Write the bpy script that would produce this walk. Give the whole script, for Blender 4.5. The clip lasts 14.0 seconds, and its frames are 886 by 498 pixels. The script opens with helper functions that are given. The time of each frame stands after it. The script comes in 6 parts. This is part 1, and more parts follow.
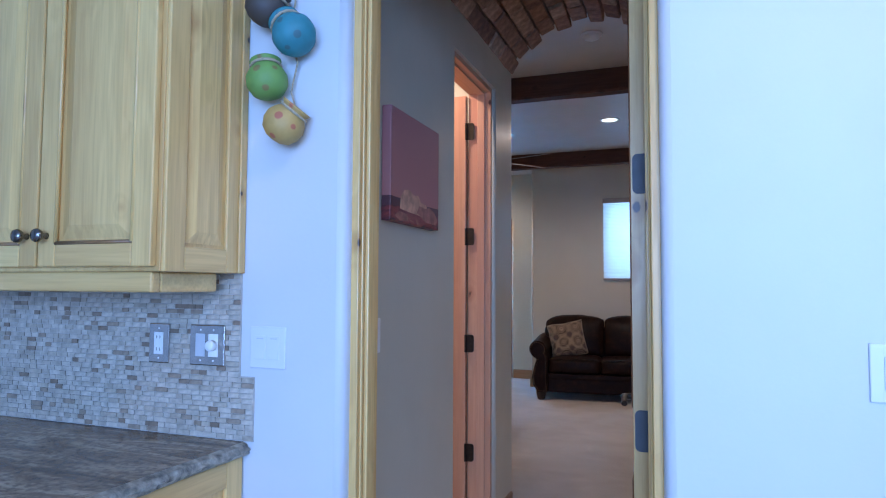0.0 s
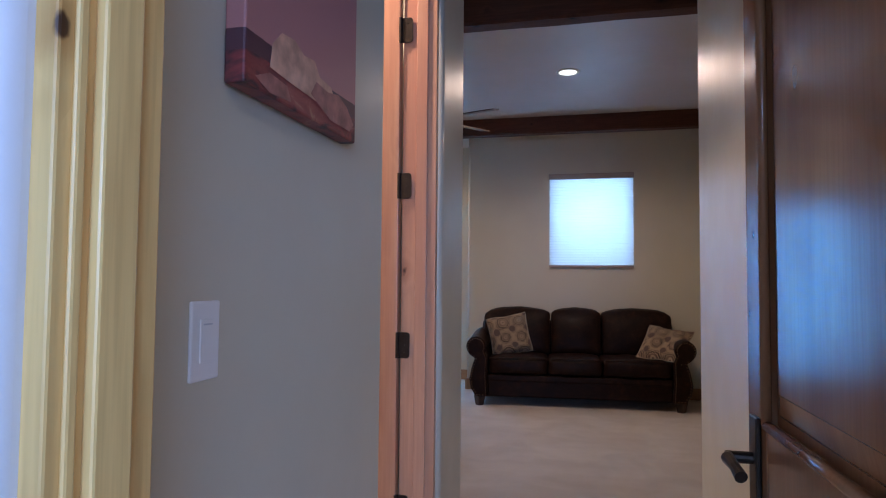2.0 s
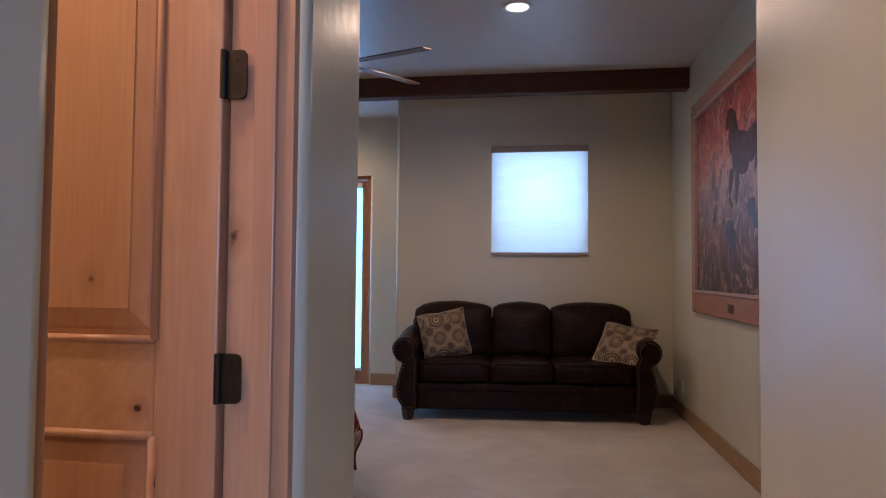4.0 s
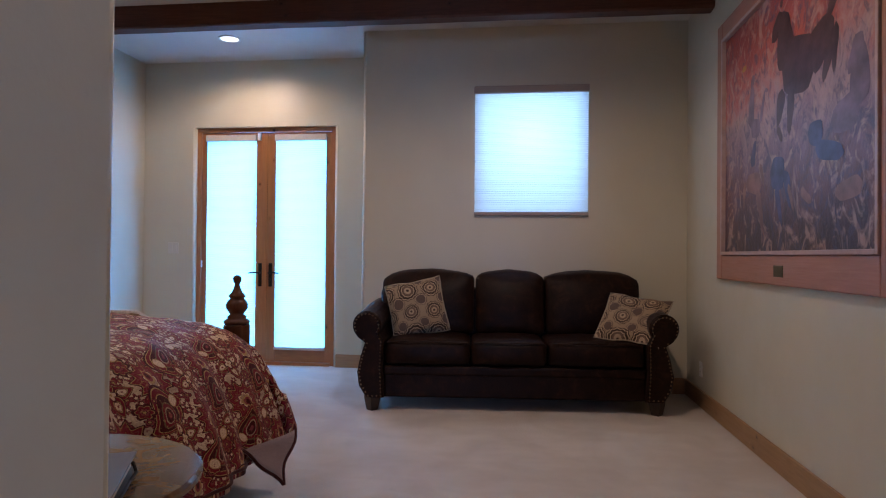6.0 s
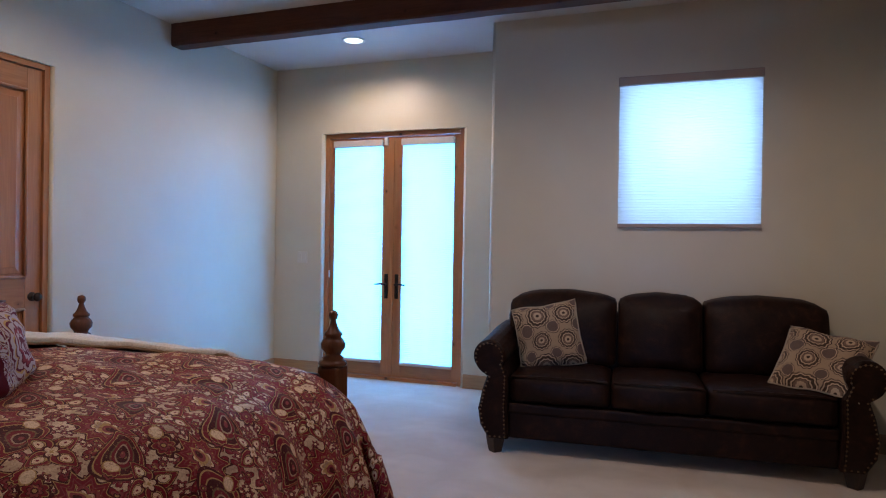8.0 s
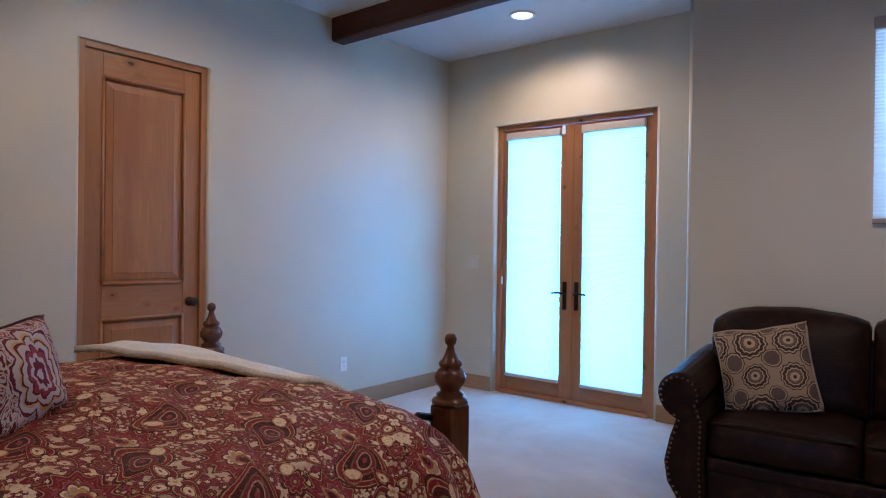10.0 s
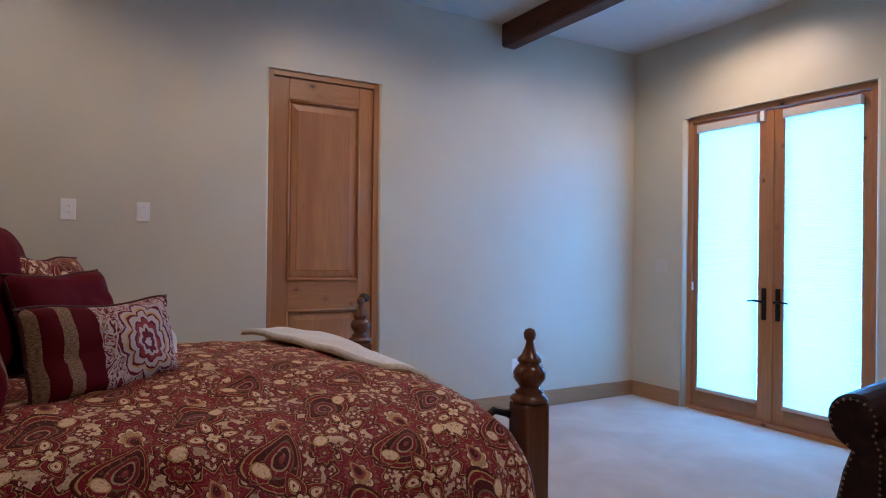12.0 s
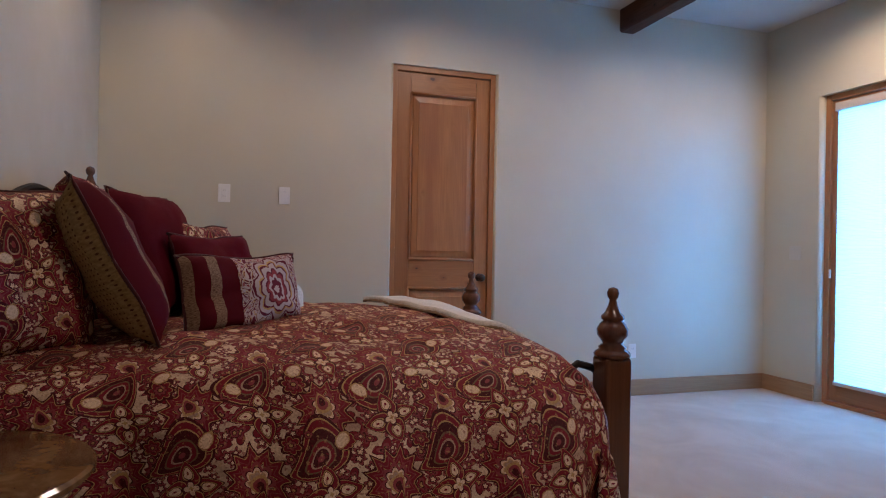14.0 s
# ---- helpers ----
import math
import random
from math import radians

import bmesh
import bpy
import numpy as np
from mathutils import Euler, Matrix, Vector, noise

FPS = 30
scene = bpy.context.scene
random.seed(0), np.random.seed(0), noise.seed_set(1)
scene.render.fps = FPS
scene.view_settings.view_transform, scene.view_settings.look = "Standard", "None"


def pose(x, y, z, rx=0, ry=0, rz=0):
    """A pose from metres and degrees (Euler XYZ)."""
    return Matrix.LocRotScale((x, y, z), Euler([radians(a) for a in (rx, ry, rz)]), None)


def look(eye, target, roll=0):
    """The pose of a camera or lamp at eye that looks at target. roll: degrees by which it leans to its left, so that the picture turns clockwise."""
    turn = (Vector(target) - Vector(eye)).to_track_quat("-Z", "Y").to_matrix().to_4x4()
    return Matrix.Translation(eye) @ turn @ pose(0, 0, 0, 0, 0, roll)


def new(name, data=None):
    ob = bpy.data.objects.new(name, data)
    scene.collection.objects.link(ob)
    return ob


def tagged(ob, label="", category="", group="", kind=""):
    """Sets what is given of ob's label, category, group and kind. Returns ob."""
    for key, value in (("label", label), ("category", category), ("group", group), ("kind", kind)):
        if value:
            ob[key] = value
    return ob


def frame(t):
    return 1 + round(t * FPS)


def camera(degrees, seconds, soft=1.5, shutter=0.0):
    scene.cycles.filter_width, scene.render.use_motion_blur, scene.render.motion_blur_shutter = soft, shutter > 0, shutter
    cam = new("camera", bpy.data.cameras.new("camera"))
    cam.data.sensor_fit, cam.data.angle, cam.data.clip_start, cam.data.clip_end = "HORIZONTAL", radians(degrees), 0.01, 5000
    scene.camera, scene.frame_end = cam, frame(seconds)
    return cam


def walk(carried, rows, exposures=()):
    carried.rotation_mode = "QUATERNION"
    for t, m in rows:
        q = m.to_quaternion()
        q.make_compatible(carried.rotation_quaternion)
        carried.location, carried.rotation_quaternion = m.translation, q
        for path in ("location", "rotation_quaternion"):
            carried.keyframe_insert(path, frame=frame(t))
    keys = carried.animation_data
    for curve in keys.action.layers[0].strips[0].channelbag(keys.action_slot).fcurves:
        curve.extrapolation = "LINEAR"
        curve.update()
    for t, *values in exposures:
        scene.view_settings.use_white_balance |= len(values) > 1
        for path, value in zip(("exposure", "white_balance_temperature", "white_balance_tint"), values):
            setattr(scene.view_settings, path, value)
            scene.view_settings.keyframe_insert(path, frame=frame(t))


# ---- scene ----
cam = camera(69.1, 14.0, soft=1.1)
PATH = [
    (0, (0.194, -0.152, 1.401), (-0.5, 1.721, 1.512), 0.3),
    (0.5, (0.058, 0.15, 1.384), (-0.58, 2.042, 1.488), 0.5),
    (1, (-0.047, 0.437, 1.362), (-0.623, 2.349, 1.464), 0.5),
    (1.5, (-0.13, 0.725, 1.338), (-0.656, 2.652, 1.439), 0.5),
    (2, (-0.227, 1.014, 1.317), (-0.695, 2.956, 1.412), 0.5),
    (2.5, (-0.259, 1.305, 1.296), (-0.677, 3.259, 1.392), 0.4),
    (3, (-0.269, 1.58, 1.283), (-0.64, 3.542, 1.378), 0.5),
    (3.5, (-0.334, 1.876, 1.294), (-0.65, 3.849, 1.382), 0.4),
    (6, (-0.373, 3.19, 1.127), (-0.617, 5.175, 1.146), 0.5),
    (6.5, (-0.376, 3.345, 1.177), (-0.677, 5.322, 1.181), 0.7),
    (7, (-0.354, 3.523, 1.23), (-0.766, 5.48, 1.225), 0.7),
    (7.5, (-0.341, 3.645, 1.275), (-0.889, 5.568, 1.267), 0.8),
    (8, (-0.369, 3.778, 1.317), (-1.052, 5.658, 1.306), 0.9),
    (10.5, (-0.446, 4.725, 1.324), (-1.828, 6.171, 1.324), 0.6),
    (11, (-0.322, 4.845, 1.31), (-1.838, 6.15, 1.324), 0.5),
    (11.5, (-0.19, 4.915, 1.289), (-1.825, 6.067, 1.305), 0.6),
    (12, (-0.078, 4.987, 1.272), (-1.806, 5.994, 1.281), 0.7),
    (12.5, (0.008, 5.037, 1.238), (-1.78, 5.933, 1.248), 0.8),
    (13, (0.091, 5.077, 1.214), (-1.747, 5.864, 1.221), 0.9),
    (13.5, (0.146, 5.082, 1.175), (-1.731, 5.772, 1.182), 1.0),
    (14, (0.186, 5.053, 1.133), (-1.716, 5.671, 1.14), 1.1),
]
walk(cam, [(t, look(eye, target, roll)) for t, eye, target, roll in PATH], [(0.0, 0.1, 6150, 24), (1.2, 0.08, 6350, 26), (2.5, 0.0, 6850, 29), (3.5, -0.08, 7250, 31), (6.0, 0.06, 6600, 29), (7.5, 0.12, 6350, 27), (11.0, 0.14, 6350, 27), (14.0, 0.14, 6600, 29)])

# ---- light ----
world = bpy.data.worlds.new("sky")
scene.world = world
world.use_nodes = True
wn = world.node_tree.nodes
sky = wn.new("ShaderNodeTexSky")
sky.sky_type, sky.sun_disc = "NISHITA", False
sky.sun_elevation, sky.sun_rotation = radians(45), radians(200)
wn["Background"].inputs["Strength"].default_value = 0.1
world.node_tree.links.new(sky.outputs["Color"], wn["Background"].inputs["Color"])

DAY = (0.055, 0.42, 1.0)
WARM = (1.0, 0.84, 0.66)


def area_lamp(name, watts, colour, size_x, size_y, m):
    data = bpy.data.lights.new(name, "AREA")
    data.shape, data.size, data.size_y, data.energy, data.color = "RECTANGLE", size_x, size_y, watts, colour
    ob = new(name, data)
    ob.matrix_basis = m
    return ob


# daylight behind the shades, and in the kitchen's own window behind the walker
area_lamp("daylight_patio_doors", 185, DAY, 1.5, 2.4, look((-2.98, 9.95, 1.25), (-2.98, 9.0, 1.25)))
area_lamp("daylight_small_window", 17, (0.28, 0.60, 1.0), 1.05, 1.0, look((-0.3, 9.2, 2.14), (-0.3, 8.0, 2.08)))
area_lamp("daylight_kitchen_window", 300, (0.23, 0.50, 1.0), 3.0, 1.7, look((1.0, -3.15, 1.75), (-0.9, 1.0, 1.5)))


def can_or_fill_lamp(x, y, z, watts):
    data = bpy.data.lights.new("downlight_and_fill", "SPOT")
    data.energy, data.color, data.spot_size, data.spot_blend, data.shadow_soft_size = watts, WARM, radians(168), 0.6, 0.06
    ob = new("downlight_and_fill", data)
    ob.matrix_basis = pose(x, y, z)


# First two are seen; the rest are unseen, added to fill walls and hall.
CANS_AND_FILLS = ((-0.47, 6.5), (-3.04, 8.77), (-3.04, 6.6), (-3.04, 4.7), (0.9, -0.1))
for (cx, cy), watts in zip(CANS_AND_FILLS, (60, 40, 36, 24, 48)):
    can_or_fill_lamp(cx, cy, 3.04, watts)
# Added fill in the side room; no lamp is seen there.
can_or_fill_lamp(-1.6, 3.0, 2.95, 80)


# ---- materials ----
class Mat:
    """A small helper round a node tree."""

    def __init__(self, name, rough=0.6, metal=0.0, spec=0.5):
        self.m = bpy.data.materials.new(name)
        self.m.use_nodes = True
        self.t = self.m.node_tree
        self.b = self.t.nodes["Principled BSDF"]
        self.b.inputs["Roughness"].default_value = rough
        self.b.inputs["Metallic"].default_value = metal
        self.b.inputs["Specular IOR Level"].default_value = spec
        self.co = self.node("ShaderNodeTexCoord").outputs["Object"]

    def node(self, kind):
        return self.t.nodes.new(kind)

    def link(self, a, b):
        self.t.links.new(a, b)

    def put(self, sock, v):
        if isinstance(v, bpy.types.NodeSocket):
            self.link(v, sock)
        elif isinstance(v, tuple) and len(v) == 3 and sock.type == "RGBA":
            sock.default_value = (*v, 1)
        else:
            sock.default_value = v

    def scaled(self, s, offset=(0, 0, 0), co=None, rot=(0, 0, 0)):
        n = self.node("ShaderNodeMapping")
        self.put(n.inputs["Vector"], co or self.co)
        n.inputs["Scale"].default_value = s if isinstance(s, tuple) else (s, s, s)
        n.inputs["Location"].default_value = offset
        n.inputs["Rotation"].default_value = rot
        return n.outputs["Vector"]

    def noise(self, vec, scale=1.0, detail=3.0, rough=0.55, distortion=0.0):
        n = self.node("ShaderNodeTexNoise")
        self.put(n.inputs["Vector"], vec)
        n.inputs["Scale"].default_value, n.inputs["Detail"].default_value = scale, detail
        n.inputs["Roughness"].default_value, n.inputs["Distortion"].default_value = rough, distortion
        return n.outputs["Fac"]

    def voronoi(self, vec, scale=1.0, feature="F1", out="Distance", random=1.0):
        n = self.node("ShaderNodeTexVoronoi")
        n.feature = feature
        self.put(n.inputs["Vector"], vec)
        n.inputs["Scale"].default_value = scale
        n.inputs["Randomness"].default_value = random
        return n.outputs[out]

    def math(self, op, a, b=0.0):
        n = self.node("ShaderNodeMath")
        n.operation = op
        self.put(n.inputs[0], a)
        self.put(n.inputs[1], b)
        return n.outputs[0]

    def ramp(self, fac, stops, mode="LINEAR"):
        n = self.node("ShaderNodeValToRGB")
        n.color_ramp.interpolation = mode
        e = n.color_ramp.elements
        while len(e) < len(stops):
            e.new(0.5)
        for k, (p, c) in enumerate(stops):
            e[k].position = p
            e[k].color = (*c, 1) if isinstance(c, tuple) else (c, c, c, 1)
        self.put(n.inputs["Fac"], fac)
        return n.outputs["Color"]

    def mix(self, fac, a, b, mode="MIX"):
        n = self.node("ShaderNodeMix")
        n.data_type, n.blend_type = "RGBA", mode
        self.put(n.inputs[0], fac)
        self.put(n.inputs[6], a)
        self.put(n.inputs[7], b)
        return n.outputs[2]

    def split(self, vec):
        n = self.node("ShaderNodeSeparateXYZ")
        self.put(n.inputs[0], vec)
        return n.outputs

    def random(self):
        return self.node("ShaderNodeObjectInfo").outputs["Random"]

    def bump(self, height, strength=0.3, dist=0.01):
        n = self.node("ShaderNodeBump")
        n.inputs["Strength"].default_value, n.inputs["Distance"].default_value = strength, dist
        self.put(n.inputs["Height"], height)
        self.link(n.outputs["Normal"], self.b.inputs["Normal"])

    def colour(self, c):
        self.put(self.b.inputs["Base Color"], c)
        return self

    def rough(self, r):
        self.put(self.b.inputs["Roughness"], r)
        return self


def plaster(name, c, rough=0.45, spec=0.4):
    k = Mat(name, rough, spec=spec)
    lo = tuple(v * 0.93 for v in c)
    n = k.noise(k.co, 1.3, 4)
    k.colour(k.ramp(n, [(0.35, lo), (0.65, c)]))
    fine = k.noise(k.co, 14, 5, 0.6)
    k.bump(fine, 0.12, 0.01)
    k.rough(k.ramp(k.noise(k.co, 5, 3), [(0.3, rough - 0.06), (0.7, rough + 0.08)]))
    return k.m


def wood(name, dark, light, knot, along="Z", rough=0.35, knots=1.0, red=None, spec=0.5):
    """Flat-sawn boards: wide cathedral figure, fine grain, a few tight round knots."""
    k = Mat(name, rough, spec=spec)
    axis = "XYZ".index(along)

    def stretch(across, length):
        return tuple(length if i == axis else across for i in range(3))

    rnd = k.math("MULTIPLY", k.random(), 37.0)
    shift = k.node("ShaderNodeVectorMath")
    shift.operation = "ADD"
    k.put(shift.inputs[0], k.co)
    k.link(rnd, shift.inputs[1])
    co = shift.outputs[0]
    cell = k.node("ShaderNodeTexVoronoi")
    k.put(cell.inputs["Vector"], k.scaled(stretch(8.0, 5.5), co=co))
    cell.inputs["Scale"].default_value = 1.0
    ragged = k.math("MULTIPLY", k.noise(co, 38, 3), 0.09)
    tone = k.split(cell.outputs["Color"])
    d = k.math("ADD", k.math("DIVIDE", cell.outputs["Distance"], k.math("ADD", 0.4, k.math("MULTIPLY", tone[1], 0.9))), ragged)
    some = k.math("GREATER_THAN", tone[0], 0.55)
    swirl = k.math("MULTIPLY", k.ramp(d, [(0.1, 1.0), (0.5, 0.0)]), some)
    field = k.math("ADD", k.noise(k.scaled(stretch(5.0, 0.55), co=co), 1.0, 3, 0.5, 0.5), k.math("MULTIPLY", swirl, 0.16))
    rings = k.math("ADD", 0.5, k.math("MULTIPLY", k.math("SINE", k.math("MULTIPLY", field, 58.0)), 0.5))
    board = k.noise(k.scaled(stretch(3.5, 0.3), (3, 8, 1), co=co), 1.0, 2)
    fine = k.noise(k.scaled(stretch(120, 5), co=co), 1.0, 3)
    mid = tuple((a + b) / 2 for a, b in zip(dark, light))
    base = k.ramp(board, [(0.3, mid), (0.62, light)])
    base = k.mix(k.math("MULTIPLY", rings, 0.18), base, dark)
    if red:
        base = k.mix(k.ramp(k.noise(k.scaled(stretch(5, 0.45), co=co), 1.0, 3), [(0.5, 0.0), (0.7, 0.7)]), base, red)
    base = k.mix(k.ramp(fine, [(0.3, 0.30), (0.6, 0.0)]), base, dark)
    halo = k.math("MULTIPLY", k.ramp(d, [(0.10, 0.8 * knots), (0.30, 0.0)]), some)
    core = k.math("MULTIPLY", k.ramp(d, [(0.10, 0.95 * knots), (0.13, 0.0)]), some)
    base = k.mix(halo, base, dark)
    base = k.mix(core, base, knot)
    k.colour(base)
    k.rough(k.ramp(fine, [(0.3, rough + 0.1), (0.7, rough)]))
    k.bump(fine, 0.08, 0.004)
    return k.m


def plain(name, c, rough=0.5, metal=0.0, vary=0.12, scale=18, bump=0.1, spec=0.5):
    k = Mat(name, rough, metal, spec)
    n = k.noise(k.co, scale, 4)
    k.colour(k.ramp(n, [(0.3, tuple(v * (1 - vary) for v in c)), (0.7, tuple(min(1, v * (1 + vary)) for v in c))]))
    k.bump(n, bump, 0.004)
    return k.m


WALL = plaster("warm_plaster", (0.59, 0.545, 0.425), 0.37, 0.5)
CEIL = plaster("ceiling_plaster", (0.60, 0.55, 0.50), 0.38)
# Taken as WALL's paint, with the kitchen daylight's white put into the colour.
WALL_DAYLIT = plaster("daylit_plaster", (0.62, 0.63, 0.63), 0.5)
ALDER = wood("knotty_alder", (0.23, 0.085, 0.03), (0.44, 0.195, 0.075), (0.03, 0.012, 0.008), "Z", 0.32, red=(0.30, 0.10, 0.05))
ALDER_X = wood("knotty_alder_across", (0.23, 0.085, 0.03), (0.44, 0.195, 0.075), (0.03, 0.012, 0.008), "Y", 0.32)
ALDER_W = wood("knotty_alder_wide", (0.23, 0.085, 0.03), (0.44, 0.195, 0.075), (0.03, 0.012, 0.008), "X", 0.32)
SALMON = wood("pale_knotty_alder", (0.40, 0.17, 0.09), (0.62, 0.33, 0.19), (0.06, 0.02, 0.012), "Z", 0.3, red=(0.48, 0.17, 0.10))
SALMON_X = wood("pale_knotty_alder_across", (0.40, 0.17, 0.09), (0.62, 0.33, 0.19), (0.06, 0.02, 0.012), "Y", 0.3)
PINE = wood("knotty_pine", (0.40, 0.185, 0.05), (0.80, 0.51, 0.19), (0.05, 0.02, 0.01), "Z", 0.3)
GLAZE = wood("brown_glazed_pine", (0.13, 0.055, 0.018), (0.27, 0.135, 0.05), (0.04, 0.02, 0.01), "Z", 0.35)
PINE_X = wood("knotty_pine_across", (0.40, 0.185, 0.05), (0.80, 0.51, 0.19), (0.05, 0.02, 0.01), "X", 0.3)
BASE_Y = wood("baseboard_wood_long", (0.22, 0.11, 0.05), (0.40, 0.23, 0.11), (0.03, 0.014, 0.01), "Y", 0.4)
BASE_X = wood("baseboard_wood", (0.22, 0.11, 0.05), (0.40, 0.23, 0.11), (0.03, 0.014, 0.01), "X", 0.4)
BEAM = wood("dark_beam_wood", (0.035, 0.013, 0.008), (0.11, 0.042, 0.024), (0.012, 0.006, 0.004), "X", 0.6, spec=0.25)
POST = wood("turned_dark_wood", (0.05, 0.018, 0.008), (0.13, 0.045, 0.02), (0.02, 0.008, 0.005), "Z", 0.16, knots=0.4)
BRONZE = plain("oil_rubbed_bronze", (0.05, 0.038, 0.03), 0.38, 0.85, 0.2, 30)
STEEL = plain("aged_hinge_steel", (0.055, 0.055, 0.06), 0.5, 0.2, 0.15, 20)
CHROME = plain("brushed_nickel", (0.55, 0.52, 0.50), 0.22, 1.0, 0.06, 40)
PEWTER = plain("dark_pewter", (0.20, 0.18, 0.17), 0.26, 1.0, 0.15, 60)
PLASTIC = plain("white_plastic", (0.76, 0.75, 0.72), 0.3, 0, 0.02, 6, 0.01)
IRON = plain("black_iron", (0.018, 0.016, 0.016), 0.45, 0.6, 0.2, 30)


def carpet_material():
    k = Mat("cream_carpet", 0.95, spec=0.1)
    big = k.noise(k.co, 2.2, 4, 0.6, 0.6)
    mid = k.noise(k.scaled((3, 9, 3)), 1.0, 4)
    fine = k.noise(k.co, 260, 2)
    c = k.ramp(big, [(0.35, (0.55, 0.475, 0.40)), (0.65, (0.66, 0.59, 0.51))])
    c = k.mix(k.ramp(mid, [(0.45, 0.0), (0.7, 0.25)]), c, (0.48, 0.41, 0.34))
    c = k.mix(k.ramp(fine, [(0.35, 0.3), (0.6, 0.0)]), c, (0.40, 0.34, 0.28))
    k.colour(c)
    k.bump(k.math("ADD", fine, k.math("MULTIPLY", mid, 0.8)), 0.5, 0.012)
    k.b.inputs["Sheen Weight"].default_value = 0.15
    return k.m


CARPET = carpet_material()


def shade_material(name="cellular_shade_fabric"):
    k = Mat(name, 0.9, spec=0.1)
    t = k.node("ShaderNodeBsdfTranslucent")
    z = k.split(k.co)[2]
    pleat = k.math("SINE", k.math("MULTIPLY", z, 2 * math.pi / 0.019))
    k.colour((0.75, 0.74, 0.72))
    t.inputs["Color"].default_value = (0.86, 0.87, 0.86, 1)
    mx = k.node("ShaderNodeMixShader")
    mx.inputs[0].default_value = 0.8
    k.bump(pleat, 0.12, 0.002)
    k.link(k.b.outputs[0], mx.inputs[1])
    k.link(t.outputs[0], mx.inputs[2])
    k.link(mx.outputs[0], k.t.nodes["Material Output"].inputs["Surface"])
    return k.m


SHADE = shade_material()


def glass_material():
    k = Mat("window_glass", 0.02)
    k.colour((0.95, 0.97, 0.97))
    k.b.inputs["Transmission Weight"].default_value = 1.0
    k.b.inputs["IOR"].default_value = 1.45
    return k.m


GLASS = glass_material()


# ---- mesh helpers ----
def mesh_of(name, bm, mat, smooth=False):
    me = bpy.data.meshes.new(name)
    bmesh.ops.recalc_face_normals(bm, faces=bm.faces)
    bm.to_mesh(me)
    bm.free()
    for mm in mat if isinstance(mat, (list, tuple)) else [mat]:
        me.materials.append(mm)
    if smooth:
        me.shade_smooth()
    return me


def part(name, bm, mat, parent=None, label="", smooth=False):
    ob = new(name, mesh_of(name, bm, mat, smooth))
    if parent:
        ob.parent = parent
    if label:
        ob["label"] = label
    return ob


def empty(name, x, y, z, rz=0.0):
    ob = new(name)
    ob.matrix_basis = pose(x, y, z, 0, 0, rz)
    return ob


def box(bm, x0, x1, y0, y1, z0, z1, bevel=0.0, seg=2):
    vs = bmesh.ops.create_cube(bm, size=1.0, matrix=Matrix.LocRotScale(((x0 + x1) / 2, (y0 + y1) / 2, (z0 + z1) / 2), None, (abs(x1 - x0), abs(y1 - y0), abs(z1 - z0))))["verts"]
    if bevel:
        es = list({e for v in vs for e in v.link_edges})
        bmesh.ops.bevel(bm, geom=es, offset=bevel, segments=seg, affect="EDGES", profile=0.5)
    return bm


def boxed(x0, x1, y0, y1, z0, z1, bevel=0.0, seg=2):
    return box(bmesh.new(), x0, x1, y0, y1, z0, z1, bevel, seg)


def tube(bm, pts, r, n=10, cap=True):
    """A round bar along points; r a number or one radius for each point."""
    rings = []
    for i, p in enumerate(pts):
        p = Vector(p)
        a = Vector(pts[max(i - 1, 0)])
        b = Vector(pts[min(i + 1, len(pts) - 1)])
        q = (b - a).to_track_quat("Z", "Y")
        rr = r[i] if isinstance(r, (list, tuple)) else r
        rings.append([bm.verts.new(p + q @ Vector((rr * math.cos(k * 2 * math.pi / n), rr * math.sin(k * 2 * math.pi / n), 0))) for k in range(n)])
    for r0, r1 in zip(rings, rings[1:]):
        for k in range(n):
            bm.faces.new((r0[k], r0[(k + 1) % n], r1[(k + 1) % n], r1[k]))
    if cap:
        bm.faces.new(rings[0][::-1])
        bm.faces.new(rings[-1])
    return bm


def lathe(bm, profile, n=24, x=0.0, y=0.0, z=0.0):
    return tube(bm, [(x, y, z + h) for h, _ in profile], [max(r, 0.0005) for _, r in profile], n)


def turn(profile, n=24, m=None):
    bm = lathe(bmesh.new(), profile, n)
    if m is not None:
        bmesh.ops.transform(bm, matrix=m, verts=bm.verts)
    return bm


# ---- the large structure ----
CEILING = 3.09


def wall(name, x0, x1, y0, y1, z0, z1, label, rounded=(), mat=WALL, r=0.028, level=False):
    """A wall block; upright edges at the corners named in rounded are bull-nosed."""
    bm = boxed(x0, x1, y0, y1, z0, z1)
    es = []
    for e in bm.edges:
        a, b = e.verts[0].co, e.verts[1].co
        if abs(a.z - b.z) > 1e-4 and any(abs(a.x - cx) < 1e-3 and abs(a.y - cy) < 1e-3 for cx, cy in rounded):
            es.append(e)
    if es:
        bmesh.ops.bevel(bm, geom=es, offset=r, segments=5, affect="EDGES", profile=0.5)
    ob = part(name, bm, mat)
    for p in ob.data.polygons:
        p.use_smooth = len(es) > 0 and abs(p.normal.x) < 0.999 and abs(p.normal.y) < 0.999 and abs(p.normal.z) < 0.5
    return tagged(ob, label, "wall", kind="structure")


PLAS = "smooth hand-trowelled warm cream plaster wall"
KPL = "plastered kitchen wall with the daylight's white put into its colour"
